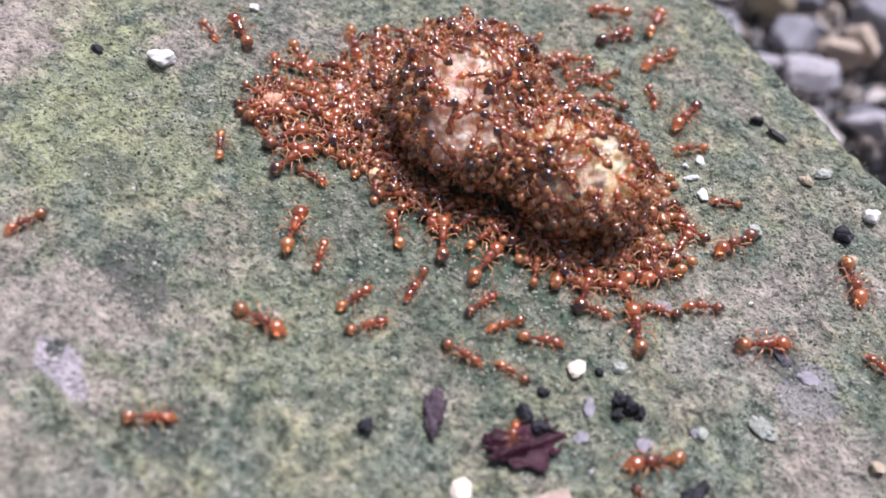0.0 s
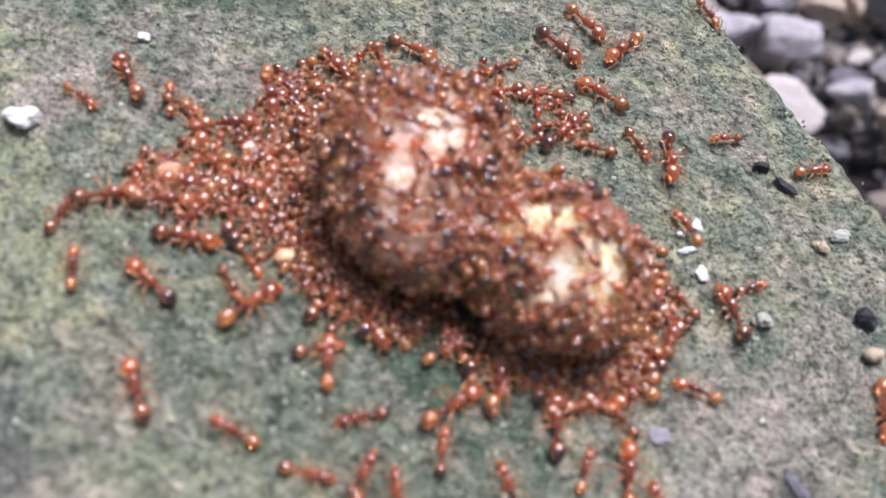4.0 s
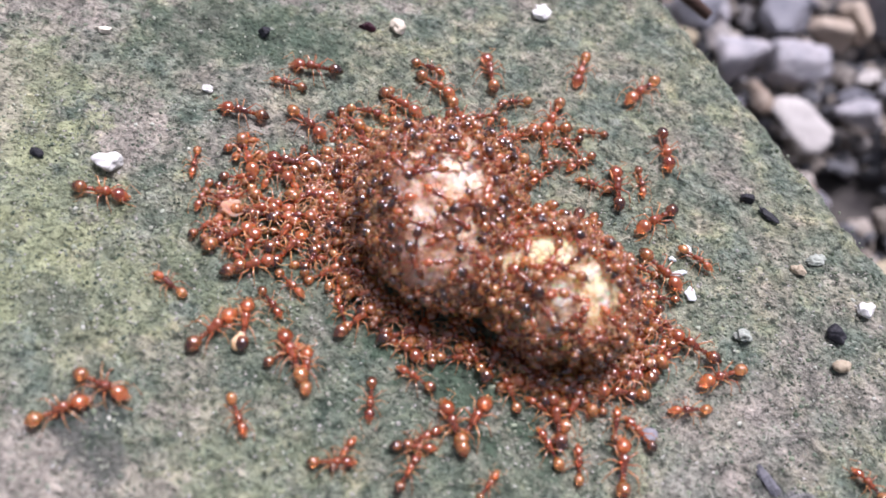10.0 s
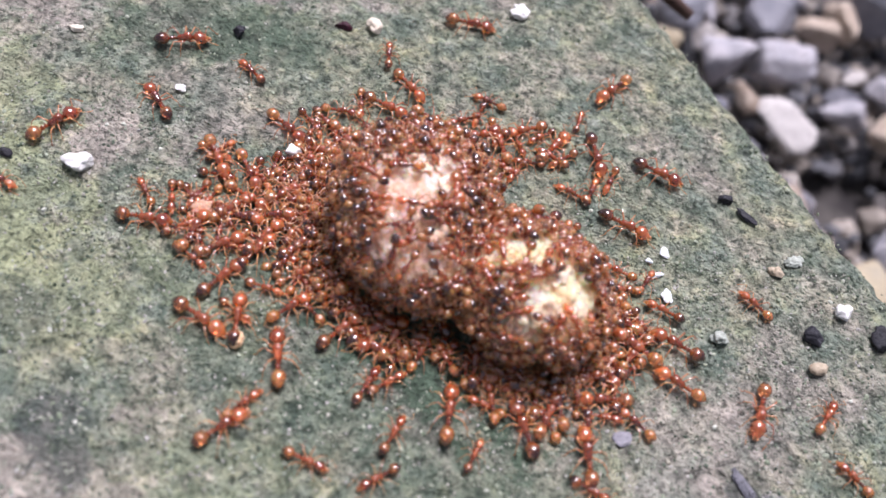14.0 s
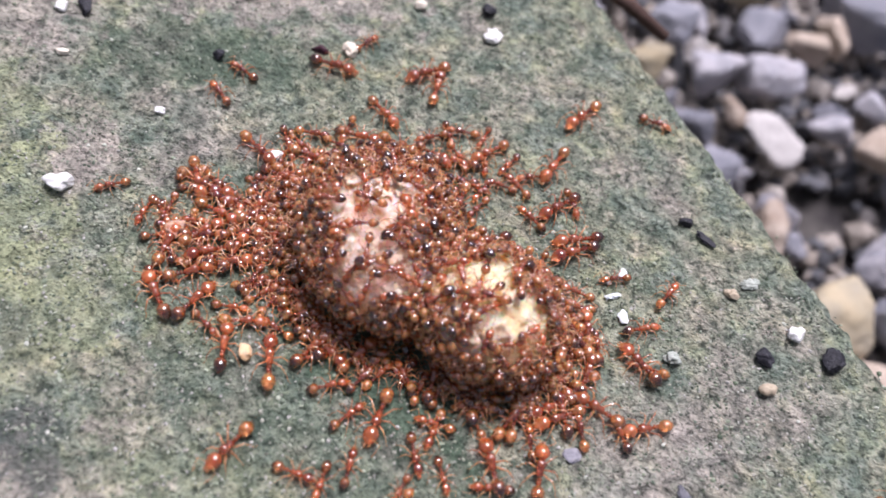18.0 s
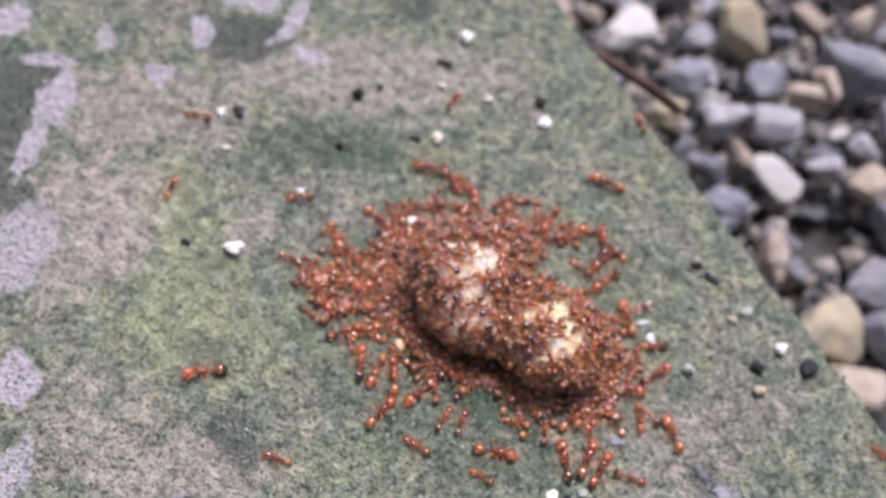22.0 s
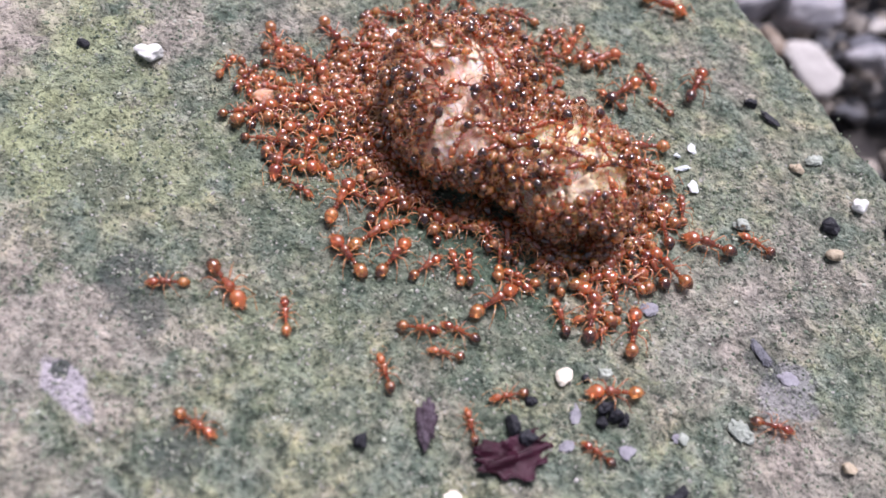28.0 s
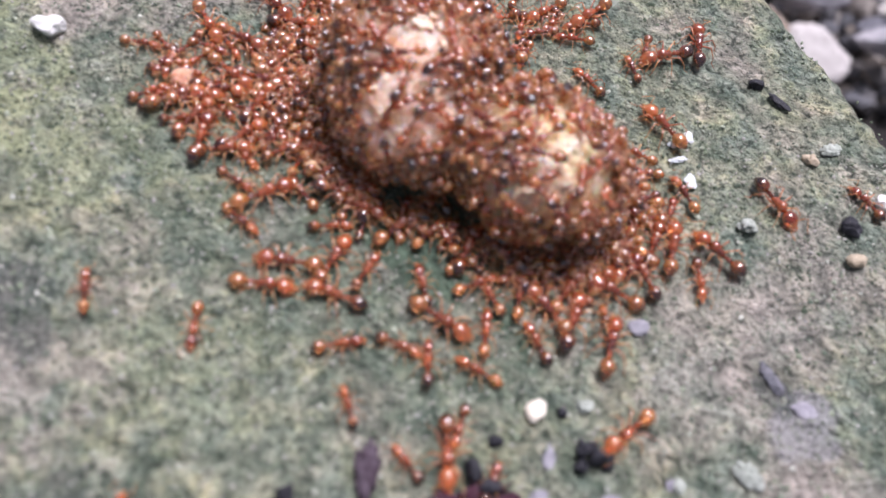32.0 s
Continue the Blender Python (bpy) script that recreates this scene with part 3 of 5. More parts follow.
def twig():
    bm = bmesh.new()
    pts = [(6.5, 58.4, -1.0), (11.7, 57.8, -3.0), (19.0, 56.8, -5.0), (24.8, 56.1, -7.0), (30.9, 53.8, -9.0)]
    tube(bm, [Vector(p) for p in pts], [0.7, 1.0, 1.1, 1.1, 0.8], 8)
    tagged(part("twig", bm, M_TWIG), "dark brown dry twig lying along the slab edge", "twig")


twig()

# ---- the food ----
# Smoothly joined swellings: centre and half-sizes in mm, turn in degrees.
SWELLS = [((0.2, 3.4, 5.2), (7.0, 6.6, 5.2), -30), ((1.0, -2.2, 4.6), (5.8, 4.6, 4.0), -25), ((12.2, -3.2, 4.3), (7.0, 6.1, 4.7), -30)]
HEART = np.array((5.6, -0.2, 3.2))


def depth(p):
    """Below zero inside the food; p: places in mm, one a row."""
    p = np.atleast_2d(np.asarray(p, float))
    total = np.zeros(len(p))
    for (cx, cy, cz), (rx, ry, rz), turn in SWELLS:
        c, s = math.cos(radians(turn)), math.sin(radians(turn))
        dx, dy = p[:, 0] - cx, p[:, 1] - cy
        low = np.where(p[:, 2] < cz, 1.4, 1.0)
        q = np.sqrt(((dx * c + dy * s) / rx) ** 2 + ((dy * c - dx * s) / ry) ** 2 + ((p[:, 2] - cz) / rz * low) ** 2)
        total += np.exp(-((q - 1.0) * 5.0) / 0.7)
    return -0.7 * np.log(total + 1e-30)


def ways(az, el):
    a, e = np.radians(az), np.radians(el)
    return np.stack((np.cos(a) * np.cos(e), np.sin(a) * np.cos(e), np.sin(e)), -1)


def reach(way):
    """How far the food's skin lies from its heart along each way, in mm."""
    far = np.full(len(way), np.nan)
    for d in np.arange(0.5, 22.0, 0.5):
        out = (depth(HEART + way * d) > 0) & np.isnan(far)
        far[out] = d
    near = far - 0.5
    for _ in range(7):
        mid = 0.5 * (near + far)
        out = depth(HEART + way * mid[:, None]) > 0
        far, near = np.where(out, mid, far), np.where(out, near, mid)
    return 0.5 * (near + far)


HX, HY = np.meshgrid(np.arange(-12, 24, 0.5), np.arange(-14, 16, 0.5), indexing="ij")
HEIGHTS = np.zeros(HX.shape)
for z in np.arange(0.25, 11.5, 0.25):
    inside = depth(np.stack((HX.ravel(), HY.ravel(), np.full(HX.size, z)), -1)) < 0
    HEIGHTS[inside.reshape(HX.shape)] = z


def lump_height(x, y):
    """The height of the food's upper side in mm at a place in mm, 0 beyond it."""
    u, v = (x + 12) / 0.5, (y + 14) / 0.5
    i, j = int(u), int(v)
    if u < 0 or v < 0 or i > HX.shape[0] - 2 or j > HX.shape[1] - 2:
        return 0.0
    u, v = u - i, v - j
    return float((1 - u) * ((1 - v) * HEIGHTS[i, j] + v * HEIGHTS[i, j + 1]) + u * ((1 - v) * HEIGHTS[i + 1, j] + v * HEIGHTS[i + 1, j + 1]))


food = new("food_lump")
food.location = (6 * MM, 0.6 * MM, 0)
tagged(food, "pale cream food lump of two ragged lobes, swarmed by ants", "food")


def lobes():
    """The torn, crumbly skin of the food, in two lobes of different colour."""
    base = bmesh.new()
    bmesh.ops.create_icosphere(base, subdivisions=7, radius=1.0)
    base.verts.ensure_lookup_table()
    way = np.array([v.co[:] for v in base.verts])
    faces = [[v.index for v in f.verts] for f in base.faces]
    base.free()
    far = reach(way)
    verts = []
    for w, d in zip(way, far):
        p = Vector(HEART + w * d)
        k = 0.55 * noise.noise(p * 0.28) + 0.30 * noise.noise(p * 0.75) + 0.22 * noise.noise(p * 1.7) + 0.11 * noise.noise(p * 3.8)
        k -= 0.9 * max(0.0, 0.16 - abs(noise.noise(p * 0.42 + Vector((3, 1, 8)))))
        step = noise.noise(p * 0.6 + Vector((5, 5, 1)))
        k += 0.28 * (1 if step > 0.12 else 0 if step < 0.04 else (step - 0.04) / 0.08)
        p = p + Vector(w) * (k - 0.2)
        verts.append((p.x * MM, p.y * MM, max(p.z, -0.3) * MM))
    sides = ([], [])
    for f in faces:
        x, y, z = verts[f[0]]
        p = Vector((x, y, z)) / MM
        sides[p.x - 0.5 * p.y + 1.2 * noise.noise(p * 0.5) > 7.4].append(f)
    for fs, m, text in zip(sides, (M_CREAM, M_YOLK), ("pinkish cream lobe with a torn crumbly surface", "yellow and white crumbly lobe")):
        mesh = bpy.data.meshes.new("lobe")
        slot = {v: i for i, v in enumerate(sorted({v for f in fs for v in f}))}
        mesh.from_pydata([verts[v] for v in slot], [], [[slot[v] for v in f] for f in fs])
        mesh.materials.append(m)
        mesh.shade_smooth()
        ob = tagged(new("lobe", mesh), text)
        ob.parent = food
        ob.matrix_parent_inverse = Matrix.Translation((-6 * MM, -0.6 * MM, 0))


lobes()


def flake_mesh(seed):
    bm = bmesh.new()
    bmesh.ops.create_grid(bm, x_segments=5, y_segments=4, size=1.0)
    for v in bm.verts:
        x, y = v.co.x, v.co.y
        k = 1 + 0.5 * noise.noise(Vector((x, y, seed * 2.3)) * 1.7)
        v.co = Vector((x * 1.2 * k, y * 0.75 * k, 0.35 * noise.noise(Vector((x, y, seed)) * 1.3) + 0.25 * x * x)) * MM
    out = bmesh.ops.extrude_face_region(bm, geom=bm.faces[:])
    for v in (g for g in out["geom"] if isinstance(g, bmesh.types.BMVert)):
        v.co.z += 0.22 * MM
    bmesh.ops.recalc_face_normals(bm, faces=bm.faces)
    return bm


def surface(x, y):
    """Place and normal of the food's upper side, in mm."""
    h = lump_height(x, y)
    e = 0.25
    hx = (lump_height(x + e, y) - lump_height(x - e, y)) / (2 * e)
    hy = (lump_height(x, y + e) - lump_height(x, y - e)) / (2 * e)
    hx, hy = max(-2.2, min(2.2, hx)), max(-2.2, min(2.2, hy))
    return Vector((x, y, h)), Vector((-hx, -hy, 1)).normalized()


def stand(x, y, z, n, heading, pitch=0.0, size=1.0):
    """A pose with its z along n, its x towards the heading, nose down by pitch."""
    fwd = Vector((math.cos(radians(heading)), math.sin(radians(heading)), 0))
    side = n.cross(fwd).normalized()
    fwd = side.cross(n)
    m = Matrix((fwd, side, n)).transposed().to_4x4()
    return Matrix.Translation(Vector((x, y, z)) * MM) @ m @ pose(0, 0, 0, 0, pitch, 0) @ Matrix.Diagonal((size, size, size, 1))


flakes = {m.name: [] for m in (M_CREAM_FLAKE, M_YOLK_FLAKE)}
for i in range(4):
    for m in (M_CREAM_FLAKE, M_YOLK_FLAKE):
        o = part("flake", flake_mesh(i + 1), m)
        flakes[m.name].append(o.data)
        bpy.data.objects.remove(o)
made = 0
while made < 40:
    x, y = rng.uniform(-8, 19), rng.uniform(-9, 11)
    if lump_height(x, y) < 3.0:
        continue
    p, n = surface(x, y)
    data = flakes[M_YOLK_FLAKE.name if x - 0.6 * y > 7 else M_CREAM_FLAKE.name][made % 4]
    ob = new("flake", data)
    ob.parent = food
    ob.matrix_parent_inverse = Matrix.Translation((-6 * MM, -0.6 * MM, 0))
    ob.matrix_basis = stand(p.x, p.y, p.z - 0.05, n, rng.uniform(0, 360), rng.uniform(-10, 10), rng.uniform(0.6, 1.15))
    made += 1

# ---- debris on the slab ----


def bit(name, x, y, sx, sy, sz, turn, material, seed, label, category, rough=0.28, freq=1.3):
    ob = part(name, grain(sx, sy, sz, seed, rough, 4, 0.09, freq, 3 if material in (M_WHITE, M_PETAL) else 7), material)
    ob.matrix_basis = pose(x * MM, y * MM, relief(x, y) * MM, 0, 0, turn)
    return tagged(ob, label, category)


bit("pebble", -32.2, 1.2, 1.35, 1.05, 0.85, 20, M_WHITE, 2, "rough white pebble lying on the mossy slab", "pebble", 0.28, 1.3)
bit("pebble", 44.8, 4.9, 1, 0.75, 0.6, 0, M_WHITE, 5, "small white pebble near the slab edge", "pebble", 0.28, 1.3)
bit("grit", 41.5, 1.5, 0.95, 1.15, 0.75, 30, M_BLACK, 7, "black crumbly grit near the slab edge", "grit", 0.28, 1.3)
bit("grit", 48.9, 2.7, 1.25, 1.5, 0.9, 10, M_BLACK, 9, "larger black grit near the slab edge", "grit", 0.28, 1.3)
bit("grit", 42.0, -2.2, 0.85, 0.75, 0.6, 0, M_BROWN, 4, "round tan grit beside black grit", "grit", 0.28, 1.3)
bit("grit", 32.2, -1.2, 1, 0.8, 0.6, 0, M_LICHEN, 6, "speckled grey-white grit on the moss", "grit", 0.4, 2.2)
bit("grit", 32.5, 15.9, 0.7, 0.6, 0.5, 0, M_BLACK, 3, "small black grit on the moss", "grit", 0.28, 1.3)
bit("grit", 34.8, 14.3, 1.3, 0.6, 0.35, -30, M_BLACK, 8, "flat dark grit on the moss", "grit", 0.4, 1.3)
bit("grit", 38.1, 7.9, 0.7, 0.6, 0.4, 0, M_BROWN, 12, "brown grit on the moss", "grit", 0.28, 1.3)
bit("grit", 39.9, 9.8, 1.3, 0.7, 0.4, 20, M_LICHEN, 13, "pale grey flake near the slab edge", "grit", 0.5, 2)
bit("grit", 37.6, 8.1, 0.6, 0.5, 0.35, 0, M_BROWN, 15, "brown speck near the slab edge", "grit", 0.28, 1.3)
bit("grit", -22.7, 33.3, 1.1, 0.9, 0.8, 0, M_BLACK, 10, "black glossy grit on the slab", "grit", 0.28, 1.3)
bit("grit", -19.9, 35.6, 0.6, 0.5, 0.4, 0, M_BLACK, 14, "tiny black grit on the slab", "grit", 0.28, 1.3)
bit("grit", -23.0, 22.7, 0.8, 0.75, 0.6, 0, M_BLACK, 11, "round black grit on the moss", "grit", 0.28, 1.3)
bit("grit", -39.3, 24.7, 0.7, 1.6, 0.5, 20, M_BLACK, 16, "curved dark flake on the slab", "grit", 0.4, 1.3)
bit("pebble", -41.8, 23.8, 0.8, 0.7, 0.5, 0, M_WHITE, 17, "tiny white pebble on the slab", "pebble", 0.28, 1.3)
bit("pebble", -39.0, 17.7, 0.7, 0.5, 0.4, 0, M_CRUMB, 18, "tiny cream pebble on the moss", "pebble", 0.28, 1.3)
bit("pebble", -26.3, 13.1, 0.55, 0.45, 0.35, 0, M_WHITE, 19, "tiny white speck of stone on the moss", "pebble", 0.28, 1.3)
bit("crumb", -8.8, 28.0, 0.95, 1.1, 0.8, 0, M_CRUMB, 20, "cream crumb on the moss", "crumb", 0.28, 1.3)
bit("pebble", 6.7, 36.0, 0.95, 1.1, 0.6, 20, M_WHITE, 21, "pale angular pebble behind dark grit", "pebble", 0.4, 1.3)
bit("grit", 5.6, 40.0, 0.9, 0.8, 0.7, 0, M_BLACK, 22, "dark grit beside a pale pebble", "grit", 0.28, 1.3)
bit("pebble", -10.3, 38.7, 0.8, 0.7, 0.5, 0, M_CRUMB, 23, "small cream pebble on the slab", "pebble", 0.28, 1.3)
bit("pebble", -2.8, 38.2, 0.9, 0.6, 0.5, 0, M_CRUMB, 24, "small pale pebble on the slab", "pebble", 0.28, 1.3)
bit("pebble", -8.5, 50.3, 1.1, 1, 0.8, 0, M_WHITE, 25, "white pebble on the bare concrete", "pebble", 0.28, 1.3)
bit("pebble", -9.6, 61.2, 0.9, 0.8, 0.6, 0, M_WHITE, 26, "small white pebble on the bare concrete", "pebble", 0.28, 1.3)
bit("grit", -10.9, 43.8, 1.3, 0.6, 0.4, 0, M_BLACK, 27, "dark flat grit on the concrete", "grit", 0.28, 1.3)
bit("grit", -12.4, 27.2, 0.9, 0.6, 0.4, 0, M_PETAL, 28, "purple-brown fleck beside a crumb", "grit", 0.28, 1.3)
bit("grit", -39.1, 0.5, 0.7, 0.5, 0.4, 0, M_BLACK, 29, "small dark grit beside the white pebble", "grit", 0.28, 1.3)
bit("crumb", 15.85, -23.0, 0.72, 0.98, 0.6, -20, M_CRUMB, 30, "angular cream crumb on the slab", "crumb", 0.15, 1.1)
bit("crumb", 8.2, -36.6, 0.95, 1.0, 0.7, -30, M_CRUMB, 31, "cream crumb on the slab", "crumb", 0.2, 1.2)
bit("grit", -0.6, -33.4, 0.9, 0.7, 0.5, 20, M_BLACK, 32, "black bluish grit on the slab", "grit", 0.28, 1.3)
bit("grit", 19.7, -21.8, 0.7, 0.6, 0.4, 0, M_LICHEN, 33, "grey ring-shaped grit on the moss", "grit", 0.5, 2.4)
bit("grit", 32.8, -23.9, 1.1, 0.9, 0.5, 0, M_LICHEN, 34, "grey-green lichen grit on the slab", "grit", 0.5, 2.4)
bit("grit", 43.0, -24.9, 0.8, 0.6, 0.4, 0, M_BROWN, 35, "brown grit on the slab", "grit", 0.28, 1.3)
bit("grit", 20.6, -36.5, 0.9, 0.8, 0.5, 0, M_BLACK, 36, "black grit on the slab", "grit", 0.28, 1.3)
bit("grit", 27.5, -26.2, 0.6, 0.6, 0.4, 0, M_LICHEN, 37, "small grey grit on the slab", "grit", 0.28, 1.3)
bit("wet_fleck", 26.6, 2.1, 0.6, 0.75, 0.25, 0, M_DROP, 38, "shiny whitish wet fleck on the moss", "fleck", 0.28, 1.3)
bit("wet_fleck", 25.5, 4.5, 0.9, 0.4, 0.2, 30, M_DROP, 39, "shiny pale wet smear beside the ants", "fleck", 0.6, 2.4)
bit("crumb", -19.4, -0.8, 1.15, 1, 0.8, 0, M_PINK, 40, "pinkish food crumb ringed by feeding ants", "crumb", 0.4, 2)
bit("crumb", 12.5, -11.0, 0.8, 0.9, 0.5, 0, M_DROP, 42, "pale lilac flake at the foot of the food", "crumb", 0.5, 1.3)
bit("grit", 19.8, -25.3, 0.75, 0.6375, 0.6, 0, M_BLACK, 43, "black crumbly grit in a small heap", "grit", 0.4, 2)
bit("grit", 20.9, -25.6, 0.8, 0.68, 0.64, 40, M_BLACK, 44, "black crumbly grit in a small heap", "grit", 0.4, 2)
bit("grit", 21.9, -25.6, 0.65, 0.5525, 0.52, 80, M_BLACK, 45, "black crumbly grit in a small heap", "grit", 0.4, 2)
bit("grit", 19.9, -26.4, 0.6, 0.51, 0.48, 120, M_BLACK, 46, "black crumbly grit in a small heap", "grit", 0.4, 2)
bit("grit", 20.5, -24.8, 0.55, 0.4675, 0.44, 160, M_BLACK, 47, "black crumbly grit in a small heap", "grit", 0.4, 2)
bit("grit", 26.7, -32.1, 1.08, 0.63, 0.54, 0, M_BLACK, 50, "black curled fragment on the slab", "grit", 0.5, 2)
bit("grit", 27.7, -31.1, 0.96, 0.56, 0.48, 50, M_BLACK, 51, "black curled fragment on the slab", "grit", 0.5, 2)
bit("grit", 27.4, -32.7, 0.72, 0.42, 0.36, 100, M_BLACK, 52, "black curled fragment on the slab", "grit", 0.5, 2)

bit("grit", 12.0, -28.6, 0.6, 1.05, 0.75, 28, M_BLACK, 56, "black oblong lump leaning on the petal", "grit", 0.3, 1.4)
bit("grit", 13.3, -29.7, 1.1, 0.7, 0.8, 12, M_BLACK, 58, "black crumbly lump leaning on the petal", "grit", 0.4, 1.8)
bit("husk", 4.6, -30.7, 0.85, 2.15, 0.7, 4, M_HUSK, 57, "grey-purple jagged dried husk on the slab", "husk", 0.5, 2.6)
bit("stone_chip", 23.3, -13.7, 0.95, 0.85, 0.16, 0, M_LILAC, 60, "round flat lilac-grey stone chip in the moss", "chip", 0.12, 1.3)
bit("stone_chip", 17.4, -26.2, 0.6, 0.95, 0.16, 0, M_LILAC, 61, "flat lilac stone chip beside a black heap", "chip", 0.25, 1.3)
bit("stone_chip", 17.1, -29.3, 0.75, 0.7, 0.14, 30, M_LILAC, 62, "small flat lilac stone chip beside the petal", "chip", 0.35, 1.8)
bit("stone_chip", 22.4, -28.6, 0.8, 0.6, 0.16, 60, M_LILAC, 63, "small flat lilac stone chip on the slab", "chip", 0.35, 1.8)
bit("stone_chip", 27.2, -26.0, 0.65, 0.6, 0.16, 10, M_LILAC, 64, "small flat lilac stone chip on the slab", "chip", 0.3, 1.8)
bit("stone_chip", 37.2, -17.4, 1.1, 0.8, 0.15, 20, M_LILAC, 65, "flat pale stone chip set in bare concrete", "chip", 0.35, 1.6)
# A flat dark depression in the slab, made as an added slate-coloured piece.
bit("stone_chip", 34.6, -15.2, 0.6, 1.9, 0.2, 35, M_STONES[0], 66, "long flat slate-grey piece standing in for a dark depression in the concrete", "chip", 0.3, 1.6)
bit("grit", 13.3, -26.0, 0.55, 0.45, 0.35, 20, M_BLACK, 67, "small black grit on the slab", "grit", 0.4, 2.0)
bit("grit", 18.0, -22.6, 0.4, 0.45, 0.4, 20, M_BLACK, 68, "tiny round black grit beside a crumb", "grit", 0.2, 1.2)
bit("wet_fleck", 26.1, 7.4, 0.5, 0.7, 0.25, 20, M_DROP, 69, "shiny clear droplet on the moss", "fleck", 0.3, 1.3)
bit("wet_fleck", 24.6, 5.9, 0.4, 0.35, 0.25, 0, M_DROP, 70, "tiny shiny droplet on the moss", "fleck", 0.3, 1.3)


def dried_petal(x, y, turn):
    """A thin, folded, shrivelled petal with a raised middle and torn wings."""
    bm = bmesh.new()
    bmesh.ops.create_grid(bm, x_segments=26, y_segments=16, size=1.0)
    for v in bm.verts:
        a, b = v.co.x, v.co.y
        tear = 1 + 0.55 * noise.noise(Vector((a * 2.3, b * 2.3, 7.0))) + 0.12 * noise.noise(Vector((a * 6, b * 6, 3.0)))
        fold = 0.95 * math.exp(-((b - 0.15 * a) / 0.28) ** 2) * (1 - 0.5 * a * a) + 0.45 * abs(b) ** 1.5
        z = 0.25 + fold + 0.75 * noise.noise(Vector((a * 1.9, b * 2.6, 1.0))) + 0.35 * noise.noise(Vector((a * 4.4, b * 5, 2.0)))
        v.co = Vector((3.2 * a * tear, 1.75 * b * (1 - 0.42 * a * a) * tear + 0.5 * a * a, max(z, 0.05))) * MM
    out = bmesh.ops.extrude_face_region(bm, geom=bm.faces[:])
    for v in (g for g in out["geom"] if isinstance(g, bmesh.types.BMVert)):
        v.co.z += 0.12 * MM
    bmesh.ops.recalc_face_normals(bm, faces=bm.faces)
    ob = part("dried_petal", bm, M_PETAL)
    ob.matrix_basis = pose(x * MM, y * MM, relief(x, y) * MM, 0, 0, turn)
    tagged(ob, "dark burgundy shrivelled folded petal on the slab", "petal")


dried_petal(12.7, -31.7, 26)


def wood_chip(x, y, turn):
    """A thin split sliver with one pointed end and a curled edge."""
    bm = bmesh.new()
    outline = [(-3.1, -0.75), (-1.2, -0.95), (1.4, -0.85), (2.6, -0.55), (2.9, 0.25), (2.5, 1.0), (0.6, 0.85), (-1.4, 0.45)]
    low = [bm.verts.new(Vector((u, v * 1.4, 0.05 + 0.10 * v)) * MM) for u, v in outline]
    top = [bm.verts.new(Vector((u * 0.98, v * 1.35, 0.42 + 0.16 * v + 0.12 * noise.noise(Vector((u, v, 0))))) * MM) for u, v in outline]
    bm.faces.new(low[::-1]), bm.faces.new(top)
    for i in range(8):
        bm.faces.new((low[i], low[(i + 1) % 8], top[(i + 1) % 8], top[i]))
    bmesh.ops.bevel(bm, geom=bm.edges[:], offset=0.05 * MM, segments=2, affect="EDGES")
    ob = part("wood_chip", bm, M_BARK, smooth=False)
    ob.matrix_basis = pose(x * MM, y * MM, relief(x, y) * MM, 0, 0, turn)
    tagged(ob, "pale pinkish flat wood chip with a pointed end", "chip")


wood_chip(14.7, -36.4, 22)


tan_crumb = tagged(part("crumb", grain(0.9, 0.75, 0.55, 71, 0.3, 3, 0.08, 1.3, 8), M_MORSEL), "tan food crumb dragged by ants", "crumb")
white_crumb = tagged(part("crumb", grain(0.85, 0.7, 0.6, 72, 0.3, 3, 0.08, 1.3, 5), M_WHITE), "white food crumb pulled about among ants", "crumb")


# ---- the ants ----
def leg_points(side, root_x, knee, foot):
    return [(root_x, 0.18 * side, 0.42), (root_x + 0.25 * knee[0], 0.34 * side, 0.55), (root_x + knee[0], knee[1] * side, knee[2]),
            (root_x + 0.55 * (knee[0] + foot[0]), 0.55 * (knee[1] + foot[1]) * side, 0.5 * knee[2]), (root_x + foot[0] * 0.9, foot[1] * 0.92 * side, 0.10), (root_x + foot[0] * 1.12, foot[1] * 1.08 * side, 0.04)]


